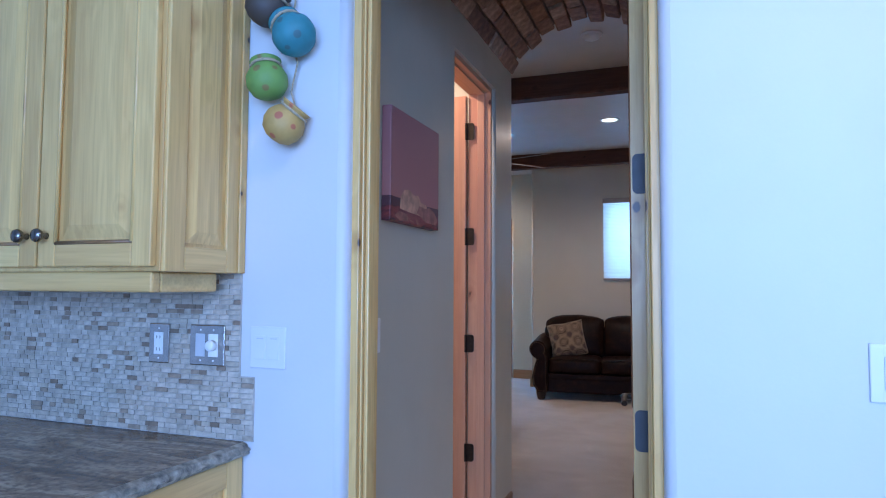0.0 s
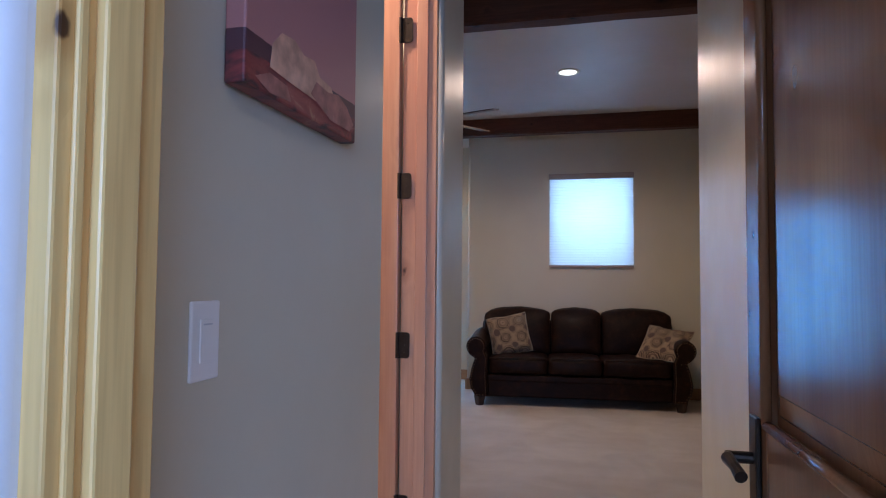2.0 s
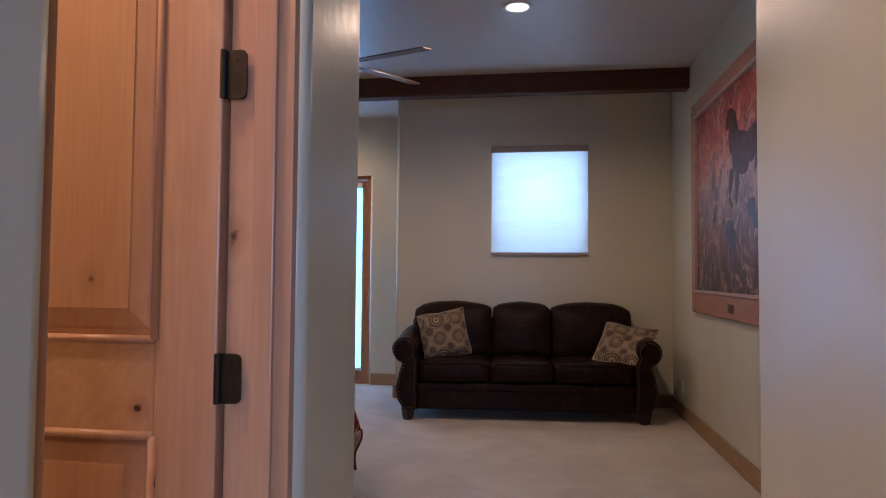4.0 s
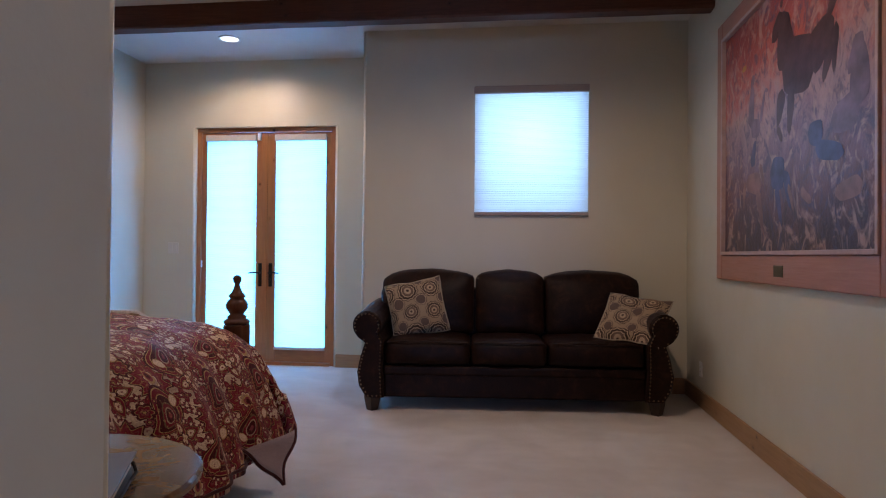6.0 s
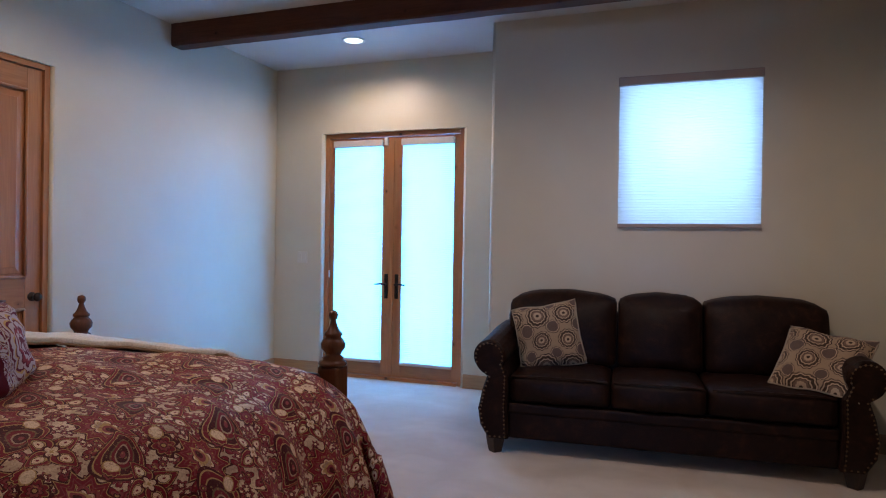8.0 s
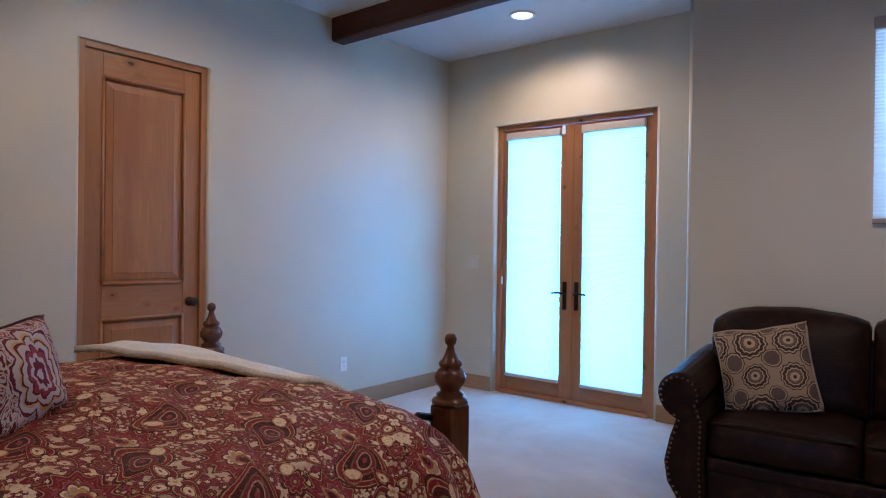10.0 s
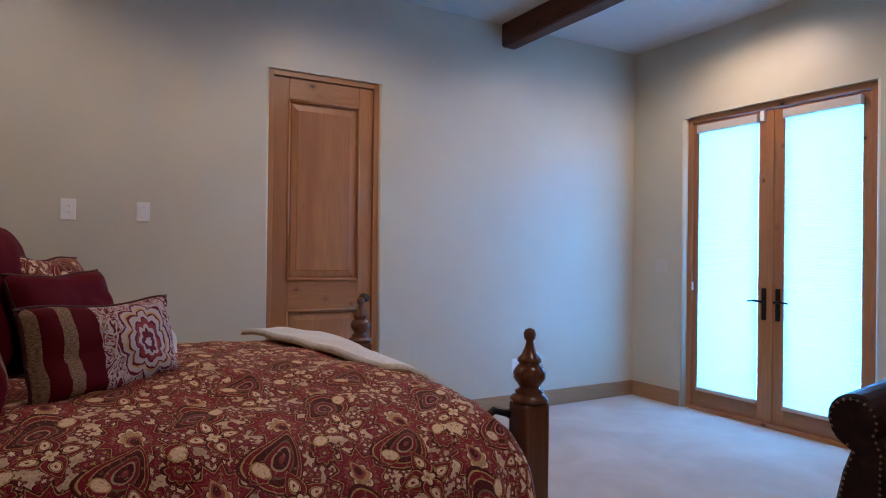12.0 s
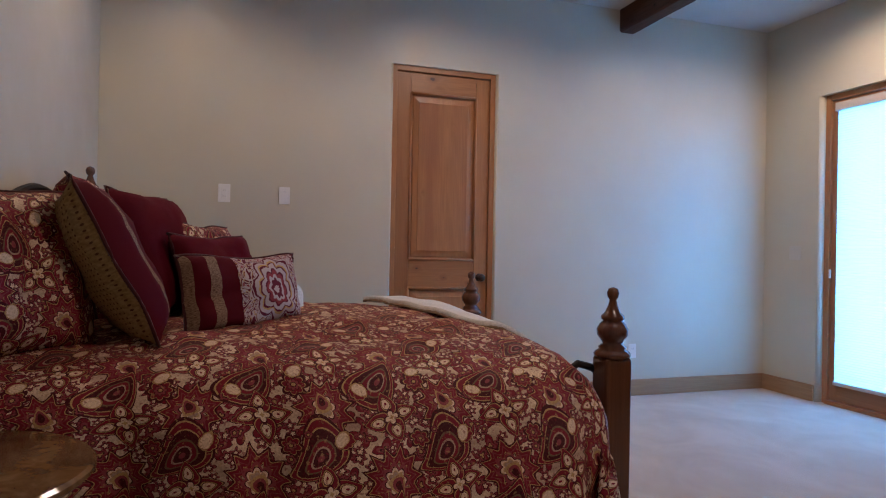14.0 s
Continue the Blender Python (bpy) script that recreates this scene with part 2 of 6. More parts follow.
# kitchen side
wall("wall_kitchen_left", -3.4, -0.66, 1.39, 1.555, 0, 2.47, KPL, [(-0.66, 1.39), (-0.66, 1.555)], WALL_DAYLIT)
wall("wall_kitchen_right", 0.15, 3.2, 1.39, 1.555, 0, 2.47, KPL, [(0.15, 1.39), (0.15, 1.555)], WALL_DAYLIT)
wall("wall_kitchen_header", -3.4, 3.2, 1.39, 1.555, 2.47, CEILING, KPL, (), WALL_DAYLIT)
wall("wall_kitchen_west", -3.55, -3.4, -3.2, 1.555, 0, CEILING, KPL, (), WALL_DAYLIT)
wall("wall_kitchen_east", 3.2, 3.35, -3.2, 1.555, 0, CEILING, KPL, (), WALL_DAYLIT)
wall("wall_kitchen_south_low", -3.55, 3.35, -3.35, -3.2, 0, 0.85, KPL, (), WALL_DAYLIT)
wall("wall_kitchen_south_high", -3.55, 3.35, -3.35, -3.2, 2.65, CEILING, KPL, (), WALL_DAYLIT)
wall("wall_kitchen_south_left", -3.55, -0.5, -3.35, -3.2, 0.85, 2.65, KPL, (), WALL_DAYLIT)
wall("wall_kitchen_south_right", 2.6, 3.35, -3.35, -3.2, 0.85, 2.65, KPL, (), WALL_DAYLIT)
# hall
wall("wall_hall_left", -0.97, -0.82, 1.555, 2.755, 0, 2.555, PLAS, [(-0.82, 2.755)])
wall("wall_hall_left_end", -0.97, -0.82, 3.45, 3.865, 0, 2.555, PLAS, [(-0.82, 3.45), (-0.82, 3.865)])
wall("wall_hall_left_header", -0.97, -0.82, 1.555, 3.865, 2.555, 2.78, PLAS, [(-0.82, 3.865)])
wall("wall_hall_right", 0.177, 0.327, 1.555, 3.83, 0, 2.78, PLAS, [(0.177, 3.83)])
# room beside the hall
wall("wall_side_room_south", -2.75, -0.97, 2.05, 2.2, 0, CEILING, PLAS)
wall("wall_side_room_west", -2.9, -2.75, 2.05, 3.83, 0, CEILING, PLAS)
wall("wall_side_room_north", -2.75, -0.97, 3.68, 3.83, 0, CEILING, PLAS)
# bedroom
wall("wall_head_return", -1.91, -1.76, 3.83, 4.237, 0, CEILING, PLAS, [(-1.76, 4.237)])
wall("wall_head", -4.275, -1.91, 4.09, 4.237, 0, CEILING, PLAS)
wall("wall_west_south", -4.42, -4.275, 4.09, 6.11, 0, 2.465, PLAS, [(-4.275, 6.11)], r=0.018)
wall("wall_west_north", -4.42, -4.275, 6.9, 9.64, 0, 2.465, PLAS, [(-4.275, 6.9)], r=0.018)
wall("wall_west_header", -4.42, -4.275, 4.09, 9.64, 2.465, CEILING, PLAS)
wall("wall_patio_left", -4.275, -3.714, 9.44, 9.64, 0, 2.415, PLAS, [(-3.714, 9.44)])
wall("wall_patio_right", -2.24, -1.62, 9.44, 9.64, 0, 2.415, PLAS, [(-2.24, 9.44)])
wall("wall_patio_header", -4.275, -1.62, 9.44, 9.64, 2.415, CEILING, PLAS)
wall("wall_jog", -1.771, -1.621, 8.859, 9.44, 0, CEILING, PLAS)
wall("wall_sofa_left", -1.771, -0.775, 8.709, 8.859, 0, CEILING, PLAS, [(-1.771, 8.709)])
wall("wall_sofa_right", 0.165, 1.13, 8.709, 8.859, 0, CEILING, PLAS)
wall("wall_sofa_below", -0.775, 0.165, 8.709, 8.859, 0, 1.485, PLAS)
wall("wall_sofa_above", -0.775, 0.165, 8.709, 8.859, 2.56, CEILING, PLAS)
wall("wall_east", 0.98, 1.13, 3.83, 8.709, 0, CEILING, PLAS)
wall("wall_south_east", 0.327, 1.13, 3.68, 3.83, 0, CEILING, PLAS)

tagged(part("floor", boxed(-4.42, 1.13, 1.39, 9.64, -0.12, 0), CARPET), "cream cut-pile carpet with faint vacuum marks", "floor", kind="structure")
KFLOOR = plain("kitchen_floor_tile", (0.36, 0.29, 0.22), 0.4, 0, 0.2, 5)
tagged(part("floor_kitchen", boxed(-3.55, 3.35, -3.35, 1.388, -0.12, 0), KFLOOR), "tan stone kitchen floor", "floor", kind="structure")
tagged(part("ceiling_bedroom", boxed(-4.42, 1.13, 3.83, 9.64, CEILING, CEILING + 0.12), CEIL), "smooth pale plaster ceiling between beams", "ceiling", kind="structure")
tagged(part("ceiling_kitchen", boxed(-3.55, 3.35, -3.35, 1.555, CEILING, CEILING + 0.12), WALL_DAYLIT), "kitchen ceiling in the walls' daylit white", "ceiling", kind="structure")
tagged(part("ceiling_side_room", boxed(-2.9, -0.97, 1.555, 3.83, CEILING, CEILING + 0.12), CEIL), "pale plaster ceiling", "ceiling", kind="structure")


def arch_z(x, cx=-0.3215, half=0.4985, spring=2.752, rise=0.29):
    radius = (half * half + rise * rise) / (2 * rise)
    return spring + rise - radius + math.sqrt(max(radius * radius - (x - cx) ** 2, 0))


def vault():
    """Masonry shell over the hall, its bricks set below it."""
    bm = bmesh.new()
    n = 20
    lo, hi = [], []
    for i in range(n + 1):
        x = -0.82 + 0.997 * i / n
        lo.append([bm.verts.new((x, y, arch_z(x) + 0.05)) for y in (1.556, 3.828)])
        hi.append([bm.verts.new((x, y, 3.35)) for y in (1.556, 3.828)])
    for i in range(n):
        bm.faces.new((lo[i][0], lo[i + 1][0], lo[i + 1][1], lo[i][1]))
        bm.faces.new((hi[i][0], hi[i][1], hi[i + 1][1], hi[i + 1][0]))
        for k in (0, 1):
            bm.faces.new((lo[i][k], hi[i][k], hi[i + 1][k], lo[i + 1][k]))
    for i in (0, n):
        bm.faces.new((lo[i][0], lo[i][1], hi[i][1], hi[i][0]))
    return tagged(part("ceiling_vault", bm, plain("vault_mortar", (0.26, 0.19, 0.145), 0.9, 0, 0.2, 30, 0.5)), "low barrel vault of old reddish brick over the hall", "vault", kind="structure")


VAULT = vault()
tagged(part("wall_over_vault_left", boxed(-0.97, -0.821, 1.556, 3.864, 2.781, 3.089), WALL), PLAS, "wall", kind="structure")
tagged(part("wall_over_vault_right", boxed(0.178, 0.327, 1.556, 3.829, 2.781, 3.089), WALL), PLAS, "wall", kind="structure")


def baseboard(x0, x1, y0, y1, mat):
    bm = boxed(x0, x1, y0, y1, 0.0, 0.13, 0.006)
    return tagged(part("baseboard", bm, mat), "stained knotty wood baseboard", "baseboard", kind="structure")


B = 0.018
baseboard(-4.275, -4.275 + B, 4.24, 6.09, BASE_Y)
baseboard(-4.275, -4.275 + B, 6.92, 9.44, BASE_Y)
baseboard(-4.275 + B, -3.745, 9.44 - B, 9.44, BASE_X)
baseboard(-2.21, -1.771 - B, 9.44 - B, 9.44, BASE_X)
baseboard(-1.771 - B, -1.771, 8.709 - B, 9.44, BASE_Y)
baseboard(-1.771, 0.98 - B, 8.709 - B, 8.709, BASE_X)
baseboard(0.98 - B, 0.98, 3.83 + B, 8.709, BASE_Y)
baseboard(0.327, 0.98 - B, 3.83, 3.83 + B, BASE_X)
baseboard(-4.275 + B, -1.91, 4.237, 4.237 + B, BASE_X)
baseboard(-0.82, -0.82 + B, 1.6, 2.70, BASE_Y)
baseboard(-0.82, -0.82 + B, 3.485, 3.80, BASE_Y)
baseboard(0.177 - B, 0.177, 2.5, 3.80, BASE_Y)


# ---- doors and windows ----
def panel_leaf(ob, w, h, th, panels, mat_v, mat_h, stile=0.11):
    """A stile-and-rail leaf in its own x (width), z (height), y (thickness, centred): stiles, rails, raised panels and mouldings."""
    part("stile", boxed(0, stile, -th / 2, th / 2, 0, h, 0.004), mat_v, ob)
    part("stile", boxed(w - stile, w, -th / 2, th / 2, 0, h, 0.004), mat_v, ob)
    cuts = [0.0] + [z for p in panels for z in p] + [h]
    for z0, z1 in zip(cuts[::2], cuts[1::2]):
        part("rail", boxed(stile, w - stile, -th / 2 + 0.001, th / 2 - 0.001, z0, z1, 0.003), mat_h, ob)
    for z0, z1 in panels:
        x0, x1 = stile, w - stile
        bm = boxed(x0, x1, -th * 0.1, th * 0.1, z0, z1)
        for sgn in (-1, 1):
            steps = [(0.018, 0.1), (0.024, 0.2), (0.060, 0.38), (0.063, 0.44)]
            rings = [[bm.verts.new((x, sgn * th * q, z)) for x, z in ((x0 + g, z0 + g), (x1 - g, z0 + g), (x1 - g, z1 - g), (x0 + g, z1 - g))] for g, q in steps]
            for a, b in zip(rings, rings[1:]):
                for k in range(4):
                    bm.faces.new((a[k], a[(k + 1) % 4], b[(k + 1) % 4], b[k]))
            bm.faces.new(rings[-1])
        part("panel", bm, mat_v, ob)
        for sgn in (-1, 1):
            y = sgn * th * 0.5
            for a, b in (((x0, z0), (x1, z0)), ((x0, z1), (x1, z1)), ((x0, z0), (x0, z1)), ((x1, z0), (x1, z1))):
                m = bmesh.new()
                tube(m, [(a[0], y, a[1]), (b[0], y, b[1])], 0.009, 8)
                part("moulding", m, mat_v, ob, smooth=True)


def lever(parent, x, y, z, sgn, reach, mat=BRONZE, label="dark bronze lever handle"):
    """A lever set: plate, neck and curved lever, on the face towards sgn*y."""
    bm = boxed(x - 0.024, x + 0.024, y, y + sgn * 0.010, z - 0.075, z + 0.075, 0.003)
    tube(bm, [(x, y + sgn * 0.008, z), (x, y + sgn * 0.055, z)], 0.011, 12)
    tube(bm, [(x, y + sgn * 0.05, z), (x + reach * 0.3, y + sgn * 0.058, z + 0.005), (x + reach * 0.7, y + sgn * 0.055, z + 0.001), (x + reach, y + sgn * 0.052, z - 0.008)], [0.010, 0.011, 0.009, 0.011], 10)
    return part("door_handle", bm, mat, parent, label, smooth=False)


def knob(parent, x, y, z, sgn, mat=BRONZE):
    prof = [(0, 0.030), (0.006, 0.030), (0.010, 0.012), (0.035, 0.011), (0.042, 0.024), (0.055, 0.029), (0.066, 0.024), (0.071, 0.006)]
    bm = turn(prof, 20, pose(x, y, z, -90 * sgn, 0, 0))
    return part("door_handle", bm, mat, parent, "dark bronze knob", smooth=True)


# kitchen doorway frame
def doorway_kitchen():
    ob = tagged(empty("door_1_frame", -0.255, 1.47, 0), "knotty pine door frame lining the doorway to the hall", "door frame", kind="structure")
    cx, cy = -0.255, 1.47
    for x0, x1, s in ((-0.662, -0.638, 1), (0.128, 0.152, -1)):
        part("jamb", boxed(x0 - cx, x1 - cx, 1.425 - cy, 1.552 - cy, 0, 2.45, 0.003), PINE, ob)
        xs = (x1, x1 + 0.013) if s > 0 else (x0 - 0.013, x0)
        part("stop", boxed(xs[0] - cx, xs[1] - cx, 1.462 - cy, 1.508 - cy, 0, 2.44, 0.003), PINE, ob)
        xb = (x1, x1 + 0.006) if s > 0 else (x0 - 0.006, x0)
        part("bead", boxed(xb[0] - cx, xb[1] - cx, 1.440 - cy, 1.452 - cy, 0, 2.44, 0.003), PINE, ob)
    part("head_jamb", boxed(-0.638 - cx, 0.128 - cx, 1.425 - cy, 1.552 - cy, 2.426, 2.45, 0.003), PINE_X, ob)


doorway_kitchen()


def door_kitchen():
    """The hall door, standing open against the right-hand wall."""
    ob = empty("door_1", 0.096, 1.585, 0.012)
    ob.matrix_basis = pose(0.096, 1.585, 0.012, 0, 0, 91.8)
    tagged(ob, "glossy stained knotty alder door standing wide open", "door", kind="structure")
    w, th = 0.765, 0.045
    panel_leaf(ob, w, 2.42, th, [(0.22, 0.86), (1.06, 2.29)], DOORDARK, DOORDARK, 0.12)
    lever(ob, w - 0.065, th / 2, 0.99, 1, -0.10)
    lever(ob, w - 0.065, -th / 2, 0.99, -1, -0.10)
    # pale unstained hinge edge
    part("hinge_edge", boxed(-0.003, 0.0, -th / 2, th / 2, 0, 2.42), PINE, ob, "pale unstained hinge edge")
    e = ob.matrix_basis
    for z in (0.30, 1.02, 1.68, 2.24):
        bm = bmesh.new()
        box(bm, -0.0065, -0.003, -th / 2 + 0.002, th / 2 - 0.004, z - 0.052, z + 0.052)
        es = [q for q in bm.edges if abs(q.verts[0].co.x - q.verts[1].co.x) > 0.001 and q.verts[0].co.y > 0]
        bmesh.ops.bevel(bm, geom=es, offset=0.013, segments=4, affect="EDGES", profile=0.5)
        tube(bm, [(-0.008, -th / 2 - 0.002, z - 0.052), (-0.008, -th / 2 - 0.002, z + 0.052)], 0.0065, 10)
        for k, dz in enumerate((-0.034, 0.0, 0.034)):
            tube(bm, [(-0.0062, 0.004 if k != 1 else -0.008, z + dz), (-0.0075, 0.004 if k != 1 else -0.008, z + dz)], 0.0035, 8)
        part("hinge", bm, STEEL, ob, "grey steel hinge leaf with rounded corners")
    return ob


DOORDARK = wood("glossy_door_wood", (0.22, 0.085, 0.035), (0.40, 0.175, 0.075), (0.025, 0.01, 0.006), "Z", 0.16, red=(0.2, 0.06, 0.03))
door_kitchen()


def doorway_side_room():
    ob = tagged(empty("door_2_frame", -0.9, 3.09, 0), "reddish knotty alder door frame in the hall wall", "door frame", kind="structure")
    cx, cy = -0.9, 3.09
    x0, x1 = -0.975 - cx, -0.838 - cx
    for y0, y1, s in ((3.425, 3.452, -1), (2.753, 2.772, 1)):
        part("jamb", boxed(x0, x1, y0 - cy, y1 - cy, 0, 2.555, 0.002), SALMON, ob)
        ys = (y0 - 0.012, y0) if s < 0 else (y1, y1 + 0.012)
        part("stop", boxed(-0.918 - cx, -0.872 - cx, ys[0] - cy, ys[1] - cy, 0, 2.52, 0.003), SALMON, ob)
    part("head_jamb", boxed(x0, x1, 2.76 - cy, 3.425 - cy, 2.528, 2.556, 0.002), SALMON_X, ob)
    part("head_stop", boxed(-0.918 - cx, -0.872 - cx, 2.772 - cy, 3.413 - cy, 2.516, 2.528, 0.002), SALMON_X, ob)


doorway_side_room()


def door_side_room():
    ob = empty("door_2", -0.985, 3.428, 0.012)
    ob.matrix_basis = pose(-0.985, 3.428, 0.012, 0, 0, 180)
    tagged(ob, "reddish knotty alder panel door opened into the side room", "door", kind="structure")
    w, th = 0.655, 0.042
    panel_leaf(ob, w, 2.505, th, [(0.2, 0.93), (1.125, 2.38)], SALMON, SALMON_X, 0.135)
    for z in (0.43, 1.05, 1.67, 2.29):
        bm = boxed(-0.05, -0.002, th / 2 - 0.008, th / 2 - 0.004, z - 0.05, z + 0.05)
        es = [q for q in bm.edges if abs(q.verts[0].co.y - q.verts[1].co.y) > 0.001 and q.verts[0].co.x < -0.04]
        bmesh.ops.bevel(bm, geom=es, offset=0.012, segments=4, affect="EDGES", profile=0.5)
        tube(bm, [(-0.002, th / 2, z - 0.05), (-0.002, th / 2, z + 0.05)], 0.007, 10)
        for dz in (-0.03, 0.0, 0.03):
            tube(bm, [(-0.028, th / 2 - 0.005, z + dz), (-0.028, th / 2 - 0.002, z + dz)], 0.0035, 8)
        part("hinge", bm, BRONZE, ob, "dark bronze hinge")
    return ob


door_side_room()


def door_closet():
    fr = tagged(empty("door_3_frame", -4.34, 6.505, 0), "stained knotty alder frame recessed in the plaster", "door frame", kind="structure")
    cy = 6.505
    for y0, y1 in ((6.105, 6.145), (6.862, 6.905)):
        part("jamb", boxed(-0.07, 0.045, y0 - cy, y1 - cy, 0, 2.467, 0.002), ALDER, fr)
    part("head_jamb", boxed(-0.07, 0.045, 6.145 - cy, 6.862 - cy, 2.428, 2.467, 0.002), ALDER_X, fr)
    ob = empty("door_3", -4.335, 6.147, 0.012)
    ob.matrix_basis = pose(-4.335, 6.147, 0.012, 0, 0, 90)
    tagged(ob, "closed knotty alder two-panel door with dark knob", "door", kind="structure")
    panel_leaf(ob, 0.713, 2.412, 0.042, [(0.17, 0.85), (1.06, 2.265)], ALDER, ALDER_W, 0.105)
    knob(ob, 0.655, -0.021, 0.93, -1)


door_closet()
wall("wall_closet_back", -4.60, -4.46, 6.0, 7.0, 0, 2.6, "plain plaster wall", ())


def shade(parent, x0, x1, y, z0, z1, roll=0.05, rail=None):
    """A cellular shade: head rail, pleated fabric, bottom rail."""
    hw = 0.012
    n = int((z1 - z0) / 0.0095)
    bm = bmesh.new()
    prev = None
    for i in range(n + 1):
        z = z0 + (z1 - z0) * i / n
        d = y + (0.0015 if i % 2 else -0.0015)
        row = [bm.verts.new((x0, d, z)), bm.verts.new((x1, d, z))]
        if prev:
            bm.faces.new((prev[0], prev[1], row[1], row[0]))
        prev = row
    part("pleated_fabric", bm, SHADE, parent, "translucent white pleated fabric lit from behind")
    part("head_rail", boxed(x0 - 0.006, x1 + 0.006, y - 0.03, y + 0.012, z1, z1 + roll, 0.006), rail or RAIL, parent, "cream head rail")
    part("bottom_rail", boxed(x0 - 0.002, x1 + 0.002, y - hw - 0.006, y + hw, z0 - 0.028, z0, 0.004), rail or RAIL, parent, "cream bottom rail")


RAIL = plain("shade_rail_vinyl", (0.55, 0.50, 0.44), 0.5, 0, 0.04, 6, 0.02)


def patio_doors():
    ob = tagged(empty("door_4", -2.977, 9.5, 0), "pair of closed wood french doors with lowered white shades", "french doors", kind="structure")
    X0, X1 = -0.737, 0.737
    for x0, x1 in ((X0, X0 + 0.045), (X1 - 0.045, X1)):
        part("jamb", boxed(x0, x1, -0.02, 0.10, 0, 2.415, 0.003), ALDER, ob)
    part("head_jamb", boxed(X0 + 0.045, X1 - 0.045, -0.02, 0.10, 2.37, 2.415, 0.003), ALDER_W, ob)
    part("sill", boxed(X0 + 0.045, X1 - 0.045, -0.045, 0.10, 0, 0.03, 0.004), ALDER_W, ob)
    for side in (-1, 1):
        lx0, lx1 = (X0 + 0.048, -0.004) if side < 0 else (0.004, X1 - 0.048)
        inner, outer = 0.105, 0.06
        a, b = (lx0 + outer, lx1 - inner) if side < 0 else (lx0 + inner, lx1 - outer)
        leaf = part("stile", boxed(lx0, a, 0.0, 0.045, 0.032, 2.366, 0.003), ALDER, ob)
        part("stile", boxed(b, lx1, 0.0, 0.045, 0.032, 2.366, 0.003), ALDER, ob)
        part("rail", boxed(a, b, 0.001, 0.044, 0.032, 0.165, 0.003), ALDER_W, ob)
        part("rail", boxed(a, b, 0.001, 0.044, 2.28, 2.366, 0.003), ALDER_W, ob)
        g = part("pane", boxed(a, b, 0.026, 0.032, 0.165, 2.28), GLASS, ob)
        g.visible_shadow = False
        shade(ob, a - 0.004, b + 0.004, -0.012, 0.185 if side < 0 else 0.18, 2.275, 0.065)
        hx = -0.055 if side < 0 else 0.055
        bm = boxed(hx - 0.018, hx + 0.018, -0.010, 0.0, 0.79, 1.03, 0.008, 3)
        tube(bm, [(hx, -0.008, 0.93), (hx, -0.05, 0.93)], 0.010, 10)
        tube(bm, [(hx, -0.048, 0.93), (hx + side * 0.04, -0.054, 0.936), (hx + side * 0.105, -0.05, 0.928)], [0.009, 0.009, 0.006], 8)
        if side > 0:
            tube(bm, [(hx, -0.008, 0.86), (hx, -0.02, 0.86)], 0.012, 12)
            box(bm, hx - 0.004, hx + 0.004, -0.032, -0.018, 0.845, 0.875, 0.002)
        part("door_handle", bm, IRON, ob, "black iron lever handle on a long plate")
    part("astragal", boxed(-0.018, 0.018, -0.012, 0.0, 0.032, 2.36, 0.004), ALDER, ob)
    bm = boxed(-0.085, -0.05, -0.03, 0.0, 2.285, 2.36, 0.004)
    part("shade_bracket", bm, PLASTIC, ob, "small pale bracket")
    bm = boxed(X0 + 0.052, X0 + 0.064, -0.03, -0.012, 0.98, 1.05, 0.004)
    part("cord_weight", bm, PLASTIC, ob, "small white cord weight")


patio_doors()


def small_window():
    ob = tagged(empty("window_1", -0.305, 8.72, 1.47), "small square window under a lowered white shade", "window", kind="structure")
    for a in ((-0.47, -0.42, 0.09, 0.13, 0.015, 1.09), (0.42, 0.47, 0.09, 0.13, 0.015, 1.09), (-0.42, 0.42, 0.09, 0.13, 0.015, 0.065), (-0.42, 0.42, 0.09, 0.13, 1.04, 1.09)):
        part("window_frame", boxed(*a, 0.004), ALDER, ob)
    g = part("pane", boxed(-0.42, 0.42, 0.105, 0.111, 0.065, 1.04), GLASS, ob)
    g.visible_shadow = False
    shade(ob, -0.478, 0.478, -0.028, 0.028, 1.04, 0.062, plain("taupe_rail_vinyl", (0.34, 0.27, 0.235), 0.5, 0, 0.04, 6, 0.02))


small_window()

# ---- bedroom ceiling things ----
def beam(y, x0=-4.273, x1=0.978):
    bm = bmesh.new()
    n = 60
    rings = []
    for i in range(n + 1):
        x = (x0 + (x1 - x0) * i / n)
        j = [0.004 * noise.noise(Vector((x * 3.1, y + k * 5.3, k))) for k in range(8)]
        o = 0.014
        w, z0, z1 = 0.068, 2.910, 3.0905
        ring = [(-w, z1), (-w + j[0], z0 + o), (-w + o, z0 + j[1]), (w - o, z0 + j[2]), (w + j[3], z0 + o), (w, z1)]
        rings.append([bm.verts.new((x, y + a, b)) for a, b in ring])
    for a, b in zip(rings, rings[1:]):
        for k in range(5):
            bm.faces.new((a[k], a[k + 1], b[k + 1], b[k]))
        bm.faces.new((a[5], a[0], b[0], b[5]))
    bm.faces.new(rings[0])
    bm.faces.new(rings[-1][::-1])
    return tagged(part("ceiling_beam", bm, BEAM), "rough-hewn dark stained wooden ceiling beam", "beam", "bedroom ceiling beams")


beam(4.965)
beam(8.02)


def lamp_glow():
    k = Mat("lamp_lens", 0.4)
    k.colour((0.9, 0.88, 0.82))
    k.b.inputs["Emission Color"].default_value = (0.75, 0.95, 0.9, 1)
    k.b.inputs["Emission Strength"].default_value = 2.2
    return k.m


GLOW = lamp_glow()


